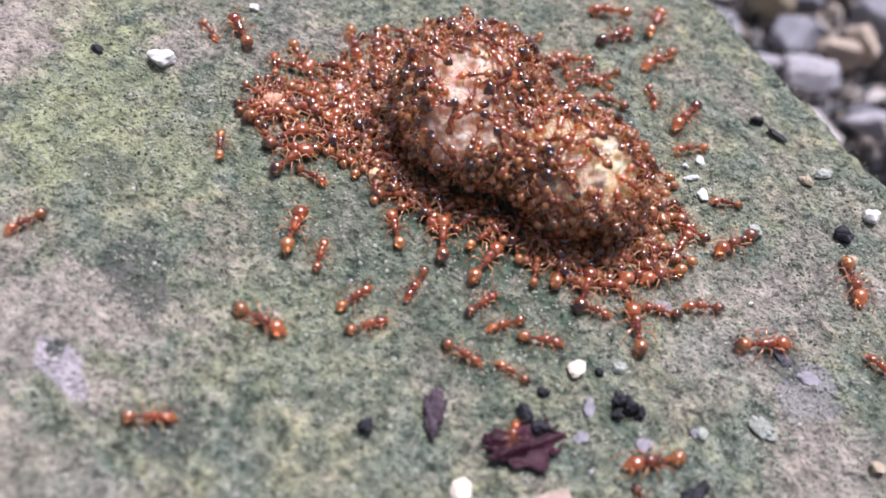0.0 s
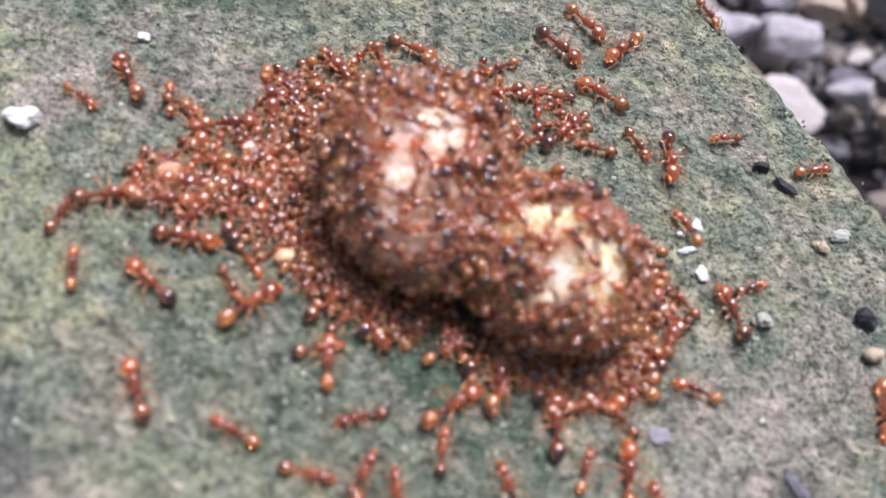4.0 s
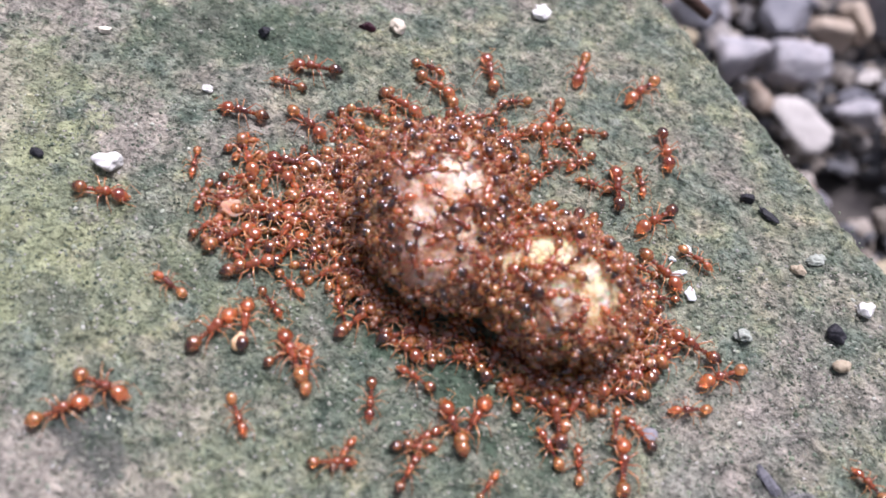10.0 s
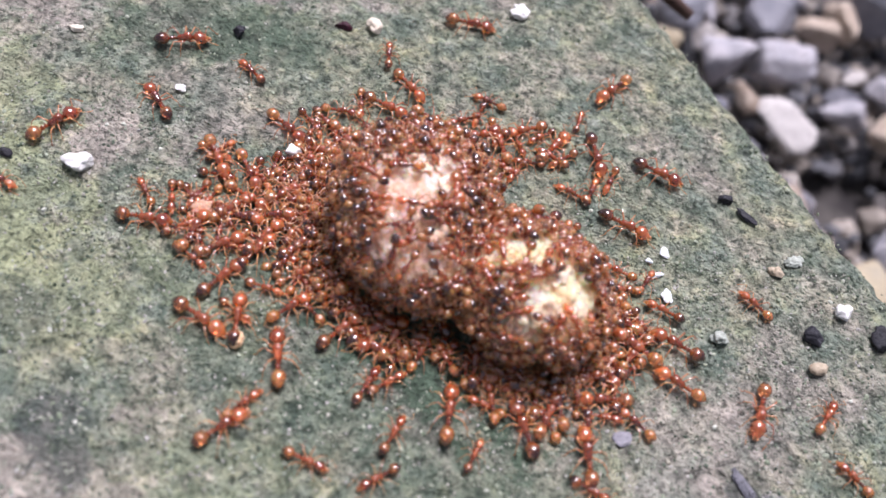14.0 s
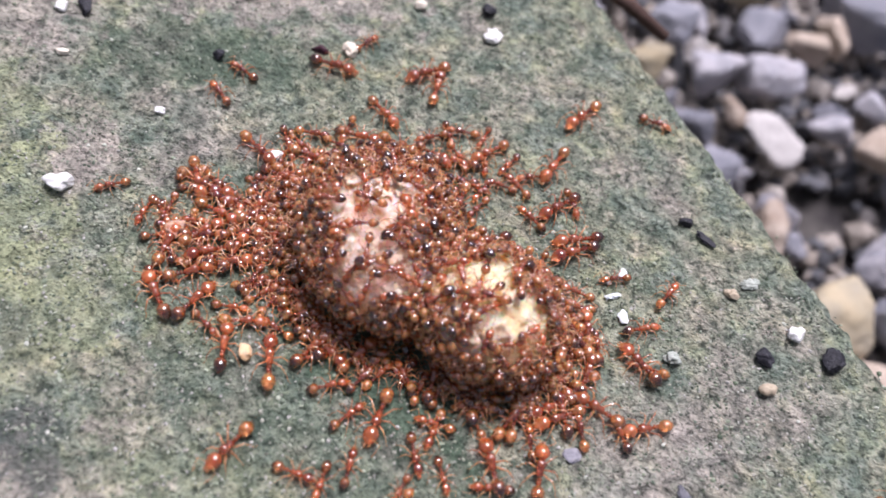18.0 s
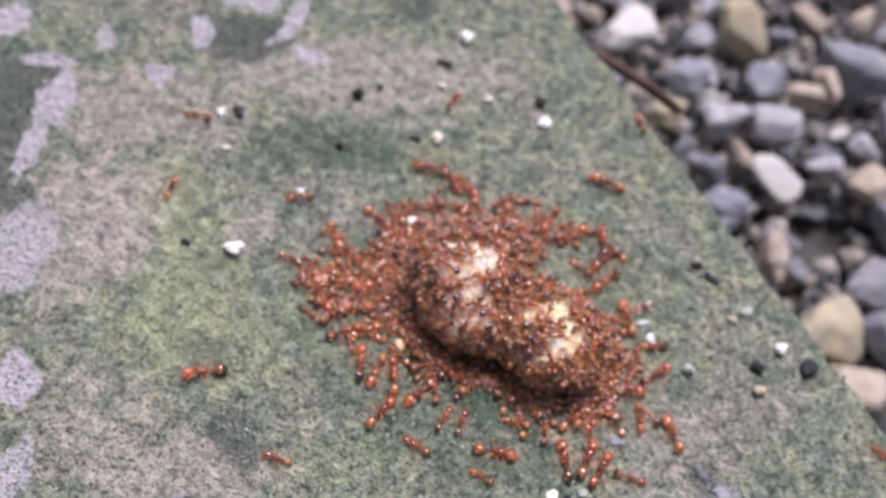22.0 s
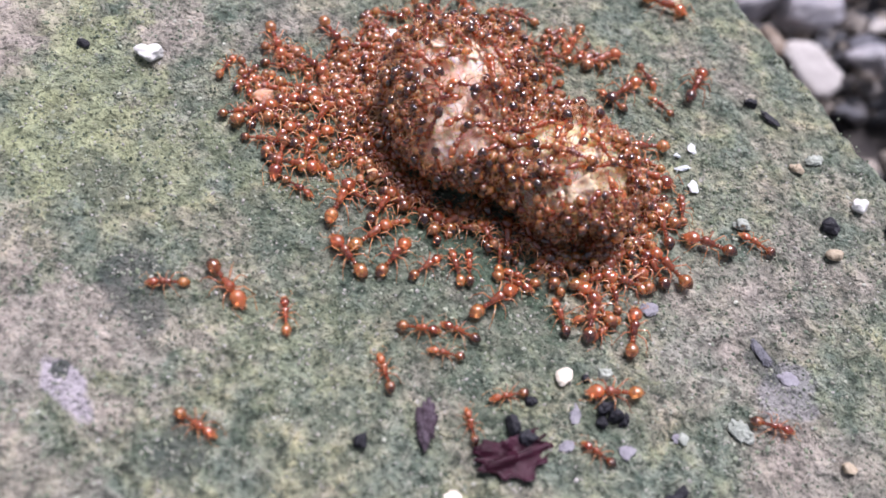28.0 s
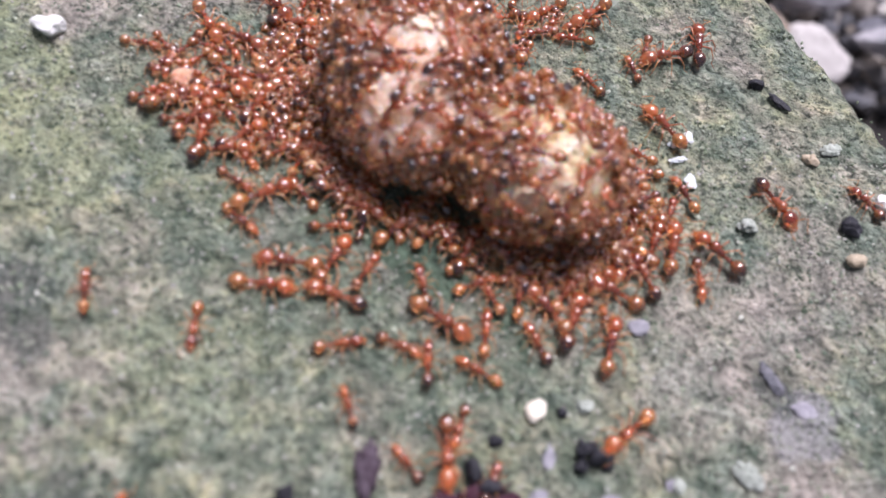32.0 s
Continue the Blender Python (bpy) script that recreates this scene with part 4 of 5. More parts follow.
def build_ant(big):
    ant = new("ant")
    h = 1.0 if big else 0.80
    part("head", lathe([(0.86, 0.10, 0.62), (0.92, 0.26 * h, 0.60), (1.08, 0.44 * h, 0.58), (1.3, 0.53 * h, 0.55), (1.52, 0.52 * h, 0.52), (1.72, 0.43 * h, 0.47), (1.86, 0.31 * h, 0.42), (1.95, 0.22 * h, 0.38), (2.06, 0.10, 0.34)], 14, 1.0, 0.84), M_HEAD, ant)
    head = ant.children[0]
    for s in (1, -1):
        eye = grain(0.085, 0.06, 0.085, 3, 0.02, 2, 0.0)
        bmesh.ops.translate(eye, verts=eye.verts, vec=Vector((1.42, 0.49 * h * s, 0.58)) * MM)
        part("eye", eye, M_EYE, head, "tiny black eye")
        jaw = tube(bmesh.new(), [(1.93, 0.13 * h * s, 0.38), (2.08, 0.16 * h * s, 0.33), (2.2, 0.03 * s, 0.30)], [0.075, 0.065, 0.02], 6)
        part("mandible", jaw, M_LEG, head, "dark curved jaw")
    part("thorax", lathe([(-0.36, 0.08, 0.52), (-0.28, 0.21, 0.55), (-0.08, 0.28, 0.62), (0.10, 0.255, 0.63), (0.28, 0.315, 0.70), (0.52, 0.385, 0.71), (0.7, 0.325, 0.66), (0.82, 0.15, 0.62), (0.9, 0.09, 0.61)], 12, 0.95, 1.0), M_THORAX, ant)
    part("petiole", lathe([(-0.86, 0.08, 0.52), (-0.8, 0.18, 0.58), (-0.72, 0.20, 0.60), (-0.64, 0.12, 0.55), (-0.58, 0.12, 0.55), (-0.52, 0.19, 0.64), (-0.46, 0.19, 0.64), (-0.40, 0.09, 0.54), (-0.33, 0.08, 0.52)], 10), M_THORAX, ant)
    part("gaster", lathe([(-2.08, 0.04, 0.46), (-2.02, 0.13, 0.48), (-1.9, 0.27, 0.53), (-1.7, 0.41, 0.58), (-1.45, 0.475, 0.60), (-1.2, 0.45, 0.59), (-1.02, 0.34, 0.57), (-0.9, 0.19, 0.55), (-0.84, 0.08, 0.54)], 14, 1.0, 0.92), M_GASTER, ant, "glossy abdomen with a dark banded tip")
    for s in (1, -1):
        for root, knee, foot in ((0.55, (0.45, 0.66, 0.92), (0.88, 1.08, 0)), (0.25, (-0.05, 0.82, 1.0), (-0.15, 1.38, 0)), (0.0, (-0.55, 0.74, 1.02), (-1.15, 1.22, 0))):
            w = 0.09 * s
            part("leg", tube(bmesh.new(), leg_points(s, root, (knee[0] + w, knee[1], knee[2]), (foot[0] + w, foot[1], 0)), [0.066, 0.060, 0.045, 0.035, 0.026, 0.017]), M_LEG, ant)
        part("antenna", tube(bmesh.new(), [(1.72, 0.20 * h * s, 0.62), (1.85, 0.52 * s, 0.85), (1.98, 0.78 * s, 0.92), (2.3, 0.70 * s, 0.62), (2.58, 0.58 * s, 0.36), (2.72, 0.54 * s, 0.28)], [0.032, 0.026, 0.024, 0.024, 0.038, 0.022]), M_LEG, ant)
    return ant


big_ant, small_ant = build_ant(True), build_ant(False)
tagged(big_ant, "large-headed amber worker ant with dark banded abdomen", "ant", "swarm of ants on and round the food")
tagged(small_ant, "small amber worker ant with dark-tipped abdomen", "ant", "swarm of ants on and round the food")
UP = Vector((0, 0, 1))
crawlers, feeders, ringed = [], [], []
used = set()


def spawn(big, m):
    kind = big_ant if big else small_ant
    if kind.name not in used:
        used.add(kind.name)
        kind.matrix_basis = m
        return kind
    return copy_thing(kind, m)


CRAWLERS = 58
SIZES = [101, 120, 120, 120, 101, 102, 105, 102, 100, 110, 98, 102, 86, 105, 120, 115, 120, 110, 98, 101, 96, 117, 120, 120, 115, 99, 111, 120, 120, 113, 120, 120, 120, 91, 120, 102, 86, 103, 104, 97, 86, 107, 101, 119, 118, 98, 100, 109, 113, 109, 120, 91, 101, 101, 99, 105, 86, 86]
for i in range(CRAWLERS):
    size = SIZES[i] / 100
    crawlers.append(spawn(size > 1.08, stand(60 + i, 0, 0, UP, 0, 0, size)))

SKIN_AZ, SKIN_EL = np.arange(0, 362, 2.0), np.arange(-20, 91, 2.0)
SKIN = reach(ways(*np.meshgrid(SKIN_AZ, SKIN_EL, indexing="ij")).reshape(-1, 3)).reshape(len(SKIN_AZ), len(SKIN_EL))


def skin_point(az, el):
    """Place in mm and normal on the food's skin, by azimuth and height angle from its heart; None near the slab."""
    az, el = az % 360, min(88.0, max(-19.0, el))
    u, v = az / 2, (el + 20) / 2
    i, j = int(u), int(v)
    u, v = u - i, v - j
    d = (1 - u) * ((1 - v) * SKIN[i, j] + v * SKIN[i, j + 1]) + u * ((1 - v) * SKIN[i + 1, j] + v * SKIN[i + 1, j + 1])
    p = HEART + ways(az, el) * d
    if p[2] < 1.8:
        return None
    e = np.eye(3) * 0.1
    n = Vector(depth(p + e) - depth(p - e)).normalized()
    return Vector(p), n


def any_way():
    """A random azimuth and height angle, spread evenly over the long skin."""
    while True:
        az, el = rng.uniform(0, 360), math.degrees(math.asin(rng.uniform(-0.2, 1.0)))
        d = SKIN[int(az / 2), int((el + 20) / 2)]
        if rng.random() < (d / 15.0) ** 2 + 0.06:
            return az, el


def bare_patch(x, y):
    """Where the food shows between the ants."""
    return any(math.hypot((x - a) / c, (y - b) / d) < 1 for a, b, c, d in ((0.9, -3.2, 4.4, 3.4), (1.1, 2.6, 3.4, 3.2), (-3.0, 1.5, 2.0, 2.0), (7.2, -2.3, 2.6, 2.4), (11.6, -3.6, 3.8, 3.0), (14.2, -5.6, 3.4, 3.0)))


def perch(az, el, heading, nose, size=1.0):
    got = skin_point(az, el)
    if not got:
        return None
    p, n = got
    axis = n.cross(Vector((0.31, 0.17, 0.93)).normalized() if abs(n.z) < 0.8 else Vector((1, 0, 0))).normalized()
    fwd = Matrix.Rotation(radians(heading), 3, n) @ axis
    m = Matrix((fwd, n.cross(fwd), n)).transposed().to_4x4()
    return Matrix.Translation((p + 0.22 * n) * MM) @ m @ pose(0, 0, 0, 0, nose, 0) @ Matrix.Diagonal((size, size, size, 1))


spots = []
tries = 0
while len(feeders) < 120 and tries < 20000:
    tries += 1
    az, el = any_way()
    got = skin_point(az, el)
    if not got or got[1].dot(Vector((0, -0.62, 0.78))) < -0.1 or any((got[0] - q).length < 1.4 for q in spots):
        continue
    if bare_patch(got[0].x, got[0].y) and got[0].z > 3 and rng.random() < 0.88:
        continue
    spots.append(got[0])
    big = rng.random() < 0.12
    heading, nose = rng.uniform(0, 360), rng.uniform(-4, 34)
    feeders.append((spawn(big, perch(az, el, heading, nose, rng.uniform(0.84, 1.02))), az, el, heading, nose))

def hollow(x, y):
    """The dark gap under the overhanging front of the food, where few ants stand."""
    return y < -3 and (lump_height(x + 0.3, y + 2.4) > 0.4 or lump_height(x, y) > 0.4) and x < 9


ground_spots = []
tries = 0
while len(ringed) < 150 and tries < 60000:
    tries += 1
    x, y = rng.uniform(-20, 27), rng.uniform(-14, 20)
    if lump_height(x, y) > 0.4:
        continue
    near = min(math.hypot((x - cx) / (rx + 1.0), (y - cy) / (ry + 1.0)) for (cx, cy, cz), (rx, ry, rz), turn in SWELLS)
    keep = math.exp(-((near - 1.0) / (0.42 if y < 2 else 0.2)) ** 2)
    keep = max(keep, 0.8 * math.exp(-(((x + 11) / 6.5) ** 2 + ((y - 3) / 6.0) ** 2)))
    keep = max(keep, 0.5 * math.exp(-(((x - 4) / 9) ** 2 + ((y - 15) / 3.5) ** 2)))
    if hollow(x, y) and rng.random() < 0.8:
        continue
    if rng.random() > keep or any(math.hypot(x - a, y - b) < 1.5 for a, b in ground_spots):
        continue
    ground_spots.append((x, y))
    heading = math.degrees(math.atan2(1.0 - y, 6.0 - x)) + rng.gauss(0, 45)
    big = rng.random() < 0.3
    ringed.append((spawn(big, stand(x, y, relief(x, y), UP, heading, 0, rng.uniform(1.02, 1.16) if big else rng.uniform(0.88, 1.02))), x, y, heading))

for k in range(13):
    a = k * 360 / 13 + rng.uniform(-9, 9)
    x, y = -19.4 + 2.3 * math.cos(radians(a)), -0.8 + 2.3 * math.sin(radians(a))
    ringed.append((spawn(False, stand(x, y, relief(x, y) + 0.3, UP, a + 180, 12, rng.uniform(0.85, 0.95))), x, y, a + 180))


def ant_swarm(on_food, on_slab_count):
    """The rest of the crowd, too dense to count, heaped on and against the food."""
    src = []
    for kind in (big_ant, small_ant):
        src.append([(np.array([v.co[:] for v in o.data.vertices]), [tuple(p.vertices) for p in o.data.polygons], o.data.materials[0].name) for o in kind.children_recursive])
    mats = [M_HEAD_C, M_EYE, M_LEG_C, M_THORAX_C, M_GASTER_C]
    index = {"amber_head": 0, "black_eye": 1, "amber_leg": 2, "amber_thorax": 3, "banded_gaster": 4}
    verts, faces, slots, xs, base = [], [], [], [], 0
    poses, tries = [], 0
    while len(poses) < on_food and tries < 60000:
        tries += 1
        az, el = any_way()
        got = skin_point(az, el)
        if not got or got[1].dot(Vector((0, -0.62, 0.78))) < -0.15:
            continue
        if rng.random() < (0.93 if bare_patch(got[0].x, got[0].y) and got[0].z > 2.5 else 0.45 if got[1].z > 0.55 else 0.25):
            continue
        poses.append(perch(az, el, rng.uniform(0, 360), rng.uniform(-8, 34), rng.uniform(0.8, 1.0)))
    while len(poses) < on_food + on_slab_count:
        x, y = rng.uniform(-16, 25), rng.uniform(-13, 17)
        near = min(math.hypot((x - cx) / (rx + 1.0), (y - cy) / (ry + 1.0)) for (cx, cy, cz), (rx, ry, rz), turn in SWELLS)
        keep = math.exp(-((near - 1.0) / (0.24 if y < 0.5 * x else 0.17)) ** 2) if near > 0.86 else 0
        keep = max(keep, 0.7 * math.exp(-(((x + 9.5) / 4.5) ** 2 + ((y - 4) / 5.5) ** 2)))
        if rng.random() > keep or hollow(x, y) and rng.random() < 0.9:
            continue
        heading = math.degrees(math.atan2(1.0 - y, 6.0 - x)) + rng.gauss(0, 50)
        lift = rng.uniform(0.0, 2.6) * max(0.0, 1.0 - 2.5 * abs(near - 1.0)) * (1 if y > -3 else 0.4)
        poses.append(stand(x, y, relief(x, y) + lift, UP, heading, rng.uniform(-18, 12), rng.uniform(0.84, 1.05)))
    for m in poses:
        m = np.array(m)
        for vs, ps, mat in src[0 if rng.random() < 0.15 else 1]:
            verts.append(vs @ m[:3, :3].T + m[:3, 3])
            xs.append(vs[:, 0])
            faces += [[base + a for a in f] for f in ps]
            slots += [index[mat]] * len(ps)
            base += len(vs)
    mesh = bpy.data.meshes.new("ant_swarm")
    mesh.from_pydata(np.concatenate(verts).tolist(), [], faces)
    for m in mats:
        mesh.materials.append(m)
    mesh.polygons.foreach_set("material_index", slots)
    at = mesh.attributes.new("along", "FLOAT", "POINT")
    at.data.foreach_set("value", np.concatenate(xs))
    mesh.shade_smooth()
    tagged(new("ant_swarm", mesh), "dense heap of amber ants crowding the food", "ants", kind="stuff")


ant_swarm(230, 280)


# ---- motion ----
def crawl(ant, stops):
    """Walk an ant from stop to stop: seconds, x, y in mm, heading in degrees."""
    rows = []
    last = stops[0][3]
    for (t0, x0, y0, h0), (t1, x1, y1, h1) in zip(stops, stops[1:]):
        far = math.hypot(x1 - x0, y1 - y0)
        way = math.degrees(math.atan2(y1 - y0, x1 - x0))
        steps = max(4, int((t1 - t0) / 0.28))
        bend = 0.12 * far * (1 if int(x0 * 7 + y1 * 3) % 2 else -1)
        for i in range(steps):
            s = i / steps
            e = s * s * (3 - 2 * s)
            x, y = x0 + (x1 - x0) * e, y0 + (y1 - y0) * e
            x -= math.sin(radians(way)) * bend * math.sin(math.pi * e)
            y += math.cos(radians(way)) * bend * math.sin(math.pi * e)
            if far > 3.0:
                goal = h0 if s < 0.04 else way if s < 0.72 else h1
            else:
                goal = h0 + ((h1 - h0 + 180) % 360 - 180) * e
            turn = (goal - last + 180) % 360 - 180
            last += max(-62, min(62, turn)) + (4 * math.sin(9 * s + x0) if far > 3 else 0)
            rows.append((t0 + (t1 - t0) * s, x, y, last))
    t, x, y, h = stops[-1]
    turn = (h - last + 180) % 360 - 180
    rows.append((t, x, y, last + max(-80, min(80, turn))))
    walk(ant, [(t, stand(x, y, max(relief(x, y), lump_height(x, y) * 0.6), UP, h)) for t, x, y, h in rows])
    legs = [o for o in ant.children if o.name.startswith("leg")]
    for n, leg in enumerate(legs):
        root = Matrix.Translation(Vector(((0.55, 0.25, 0.0)[n % 3], 0.18 if n < 3 else -0.18, 0.42)) * MM)
        swing, last_at, beat = [], None, 1 if (n + n // 3) % 2 else -1
        for i, (t, x, y, h) in enumerate(rows[::2] + rows[-1:]):
            moved = last_at is not None and math.hypot(x - last_at[0], y - last_at[1]) > 0.25
            last_at = (x, y)
            if i and t <= swing[-1][0]:
                continue
            swing.append((t, root @ pose(0, 0, 0, 0, 0, (14 if moved else 3) * beat * (1 if i % 2 else -1)) @ root.inverted()))
        walk(leg, swing)


def drag(thing, stops):
    """Pull a crumb along the slab: seconds, x, y in mm, turn."""
    walk(thing, [(t, pose(x * MM, y * MM, (relief(x, y) + 0.25) * MM, 0, 0, h)) for t, x, y, h in stops])


def motions():
    r = random.Random(5)
    drag(tan_crumb, [(0, -6.5, -6.8, 0), (2.5, -8.1, -6.5, 8), (3.5, -8.0, -5.9, 20), (5.5, -10.6, -5.4, 35), (7.0, -12.0, -8.5, 50), (9.0, -14.6, -14.2, 70), (13.0, -13.0, -12.6, 80), (16.5, -10.4, -13.8, 100), (20.0, -7.5, -8.0, 120), (32.0, -6.2, -6.6, 130)])
    drag(white_crumb, [(0, -13.6, 3.6, 0), (6.0, -14.0, 3.6, 10), (9.0, -13.4, 5.8, 25), (13.0, -12.9, 7.8, 35), (16.5, -13.2, 9.8, 50), (23.0, -9.1, 12.2, 70), (32.0, -8.8, 12.0, 80)])
    for ant, az, el, heading, nose in feeders:
        rows, da, de, dh = [], 0.0, 0.0, 0.0
        start = r.uniform(0.6, 2.2)
        for t in [0.0] + [start + 2.4 * k for k in range(13) if start + 2.4 * k < 31.5] + [32.0]:
            at = perch(az + da, el + de, heading + dh, nose + r.uniform(-5, 5))
            if at is None:
                da = de = 0.0
                at = perch(az, el, heading + dh, nose)
            rows.append((t, at))
            da, de, dh = da * 0.8 + r.gauss(0, 3), de * 0.8 + r.gauss(0, 2.5), dh * 0.9 + r.gauss(0, 14)
        walk(ant, rows)
    for ant, x, y, heading in ringed:
        rows, dx, dy, dh = [], 0.0, 0.0, 0.0
        start = r.uniform(0.6, 2.2)
        for t in [0.0] + [start + 2.0 * i for i in range(16) if start + 2.0 * i < 31.5] + [32.0]:
            px, py = x + dx, y + dy
            rows.append((t, stand(px, py, relief(px, py), UP, heading + dh)))
            dx, dy, dh = dx * 0.85 + r.gauss(0, 0.4), dy * 0.85 + r.gauss(0, 0.4), dh * 0.9 + r.gauss(0, 15)
        walk(ant, rows)
    crawl(crawlers[0], [(0, -22.3, -8.2, 107), (3, -23.7, -11.1, 92), (6, -22.8, -11.1, 151), (9, -19.8, -12.7, 143), (13, -38.5, -2.6, -14), (16.5, -38.4, -2.3, -14), (19, -45.6, 4.4, -79), (23, -43.5, 9.3, -142), (26, -44.1, 9.9, -142), (30, -44.8, 9.7, -142), (32, -43.9, 9.4, -142)])
    crawl(crawlers[1], [(0, -3.2, -13, 117), (3, -2.2, -14.2, 102), (6, -5.2, -14.2, 99), (9, -7.4, -16.4, 174), (13, -8.8, -8.7, 55), (16.5, -8.6, -9.2, 21), (19, -10.8, -8.8, 8), (23, -12.1, -6.4, 44), (26, -12.6, -6.8, 145), (30, -13.4, -5.2, 37), (32, -6, -2.6, 1)])
    crawl(crawlers[2], [(0, 1.4, -12.7, 97), (3, -23.8, -3.6, 39), (6, -23, -6.3, -20), (9, -17.5, -13.9, -20), (13, -16, -11.3, -20), (16.5, -15.9, -13.4, -30), (19, -21.3, -6.3, -50), (23, -32.6, -18.7, 110), (26, -23.5, -12.9, -169), (30, -5.3, -27.3, -77), (32, 9.9, -27.8, -77)])
    crawl(crawlers[3], [(0, 5.9, -14.2, 69), (3, 6.5, -14.8, 38), (6, 7, -16.9, 65), (9, 7.4, -16.4, 73), (13, 7, -17, 45), (16.5, 6.3, -8.7, 112), (19, 5.5, -18.1, 124), (23, 8.6, -19.1, 123), (26, 9.2, -17.3, 110), (30, 7.3, -17.8, -12), (32, 7.2, -17.5, -20)])
    crawl(crawlers[4], [(0, -9, -18.2, 95), (3, -6.7, -13.2, -129), (6, 2.6, -9.3, 60), (9, 1.7, -13.5, 179), (13, 1.4, -14.1, 49), (16.5, 1.2, -12.6, 22), (19, -1.2, -13.6, 31), (23, -0.9, -12.5, 120), (26, -2.8, -9.6, 71), (30, -10.9, -7.4, 65), (32, -9, -5.5, 43)])
    crawl(crawlers[5], [(0, -4.8, -21.7, 56), (3, -7.3, -20.8, 56), (6, -10.2, -19.6, 89), (9, -13.1, -20.2, 97), (13, -11.3, -23.1, 127), (16.5, 0.7, -5.5, 78), (19, 0.7, -5.6, 60), (23, 0.8, -5.4, 71), (26, 4.7, -17.6, 8), (30, 2.1, -12.3, -4), (32, 9.4, -13.7, 37)])
    crawl(crawlers[6], [(0, 0.2, -18.5, -103), (3, 0.5, -18, -121), (6, -0.1, -16.7, 108), (9, -2, -16.5, -84), (13, -1.7, -16.1, -64), (16.5, 2.3, -6.3, 45), (19, 9.3, -24.5, -149), (23, 28.8, -18.5, -149), (26, 30.1, -21.2, -26), (30, 41.3, -21.5, 137), (32, 43.2, 4.5, 137)])
    crawl(crawlers[7], [(0, -3, -24.2, 35), (3, -2.7, -23.3, -10), (6, -3, -20.4, 25), (9, -4, -22.9, 18), (13, -3.5, -22.2, -12), (16.5, -4.3, -21.6, -12), (19, 0.3, -22.4, 59), (23, -2, -20, -82), (26, 2.1, -21.9, -80), (30, 1.7, -21.9, 94), (32, 0.1, -21.6, 26)])
    crawl(crawlers[8], [(0, 6.4, -18.8, 53), (3, 1.2, -21.9, 85), (6, 1.7, -21.8, 45), (9, 2.6, -22.2, 45), (13, 2.7, -22.2, -138), (16.5, 2.9, -22.1, -138), (19, 3.1, -18.9, 145), (23, 3.4, -15.7, 81), (26, 4.7, -13.8, 84), (30, 5.5, -14.9, 122), (32, 5.3, -14.9, 114)])
    crawl(crawlers[9], [(0, -12, -26.5, -16), (3, -9.5, -24.2, 61), (6, -25.3, -0.2, 61), (9, -26.2, -20.9, -67), (13, -15.8, -23.9, -74), (16.5, 0.4, -4.6, 63), (19, -0.4, -5.6, 51), (23, -2.7, -15.1, 103), (26, -2.2, -15.8, 71), (30, -2.1, -14.9, 64), (32, -2.2, -14.7, 75)])
    crawl(crawlers[10], [(0, 9, -20.3, -146), (3, 8.2, -21.9, -149), (6, 6.7, -9.3, 107), (9, -11.5, -16.7, 114), (13, -0.7, -5.1, 27), (16.5, -1.1, -5.6, 59), (19, -1.5, -30.5, -16), (23, -1.9, -30.7, -16), (26, 2.3, -29.4, 39), (30, -0.9, -23.7, -11), (32, 4.6, -20.5, -11)])
    crawl(crawlers[11], [(0, 5.7, -24.4, -18), (3, 5.3, -24.7, -44), (6, 3.4, -16.2, 34), (9, 3.3, -18.9, 37), (13, 2.6, -19, 49), (16.5, 3.5, -15.5, 46), (19, 1.2, -15.7, 56), (23, 0.9, -16.3, 74), (26, 1.3, -15.4, 57), (30, 1, -15.4, 50), (32, 0.6, -14.9, 73)])
    crawl(crawlers[12], [(0, 10.4, -25, 161), (3, 10.4, -24.8, 146), (6, 9.7, -24.5, 146), (9, 9.1, -22.3, 117), (13, 10.5, -18.5, 80), (16.5, 9.4, -18.9, 49), (19, 8.2, -22.1, 81), (23, 6.8, -22.7, 176), (26, 6.4, -23.6, -147), (30, 3.7, -24.3, 149), (32, 2.1, -26.2, 121)])
    crawl(crawlers[13], [(0, 12.3, -21, 6), (3, 12.9, -21.2, -1), (6, 10.8, -17.6, 56), (9, 14.8, -18.1, 56), (13, 11, -13.8, 103), (16.5, 10.2, -11.6, 131), (19, 9.3, -16, 118), (23, 10.9, -14.2, 106), (26, 7, -13.8, 107), (30, 12.4, -14.3, 60), (32, 13.1, -13.8, 95)])
    crawl(crawlers[14], [(0, 15.6, -14.3, 83), (3, 15.2, -14.8, 94), (6, 14.1, -14.9, 109), (9, 14.7, -14.4, 105), (13, 14.4, -14.9, 118), (16.5, 14.1, -16.2, 122), (19, 16.7, -17.6, 113), (23, 17, -18.2, 108), (26, 16.8, -17.3, 89), (30, 17.9, -15.1, 89), (32, 17.7, -14.9, 83)])
    crawl(crawlers[15], [(0, 12.9, -12.4, 86), (3, 10.4, -12.3, 76), (6, 9, -12.3, 103), (9, 6, -19, 116), (13, 1.5, -10.4, 39), (16.5, -3.4, -10.8, 66), (19, -11.7, -24.7, 81), (23, -5.7, -16.4, 60), (26, -6.2, -16.5, 80), (30, -6.1, -16.4, -160), (32, -5.4, -15.8, -174)])
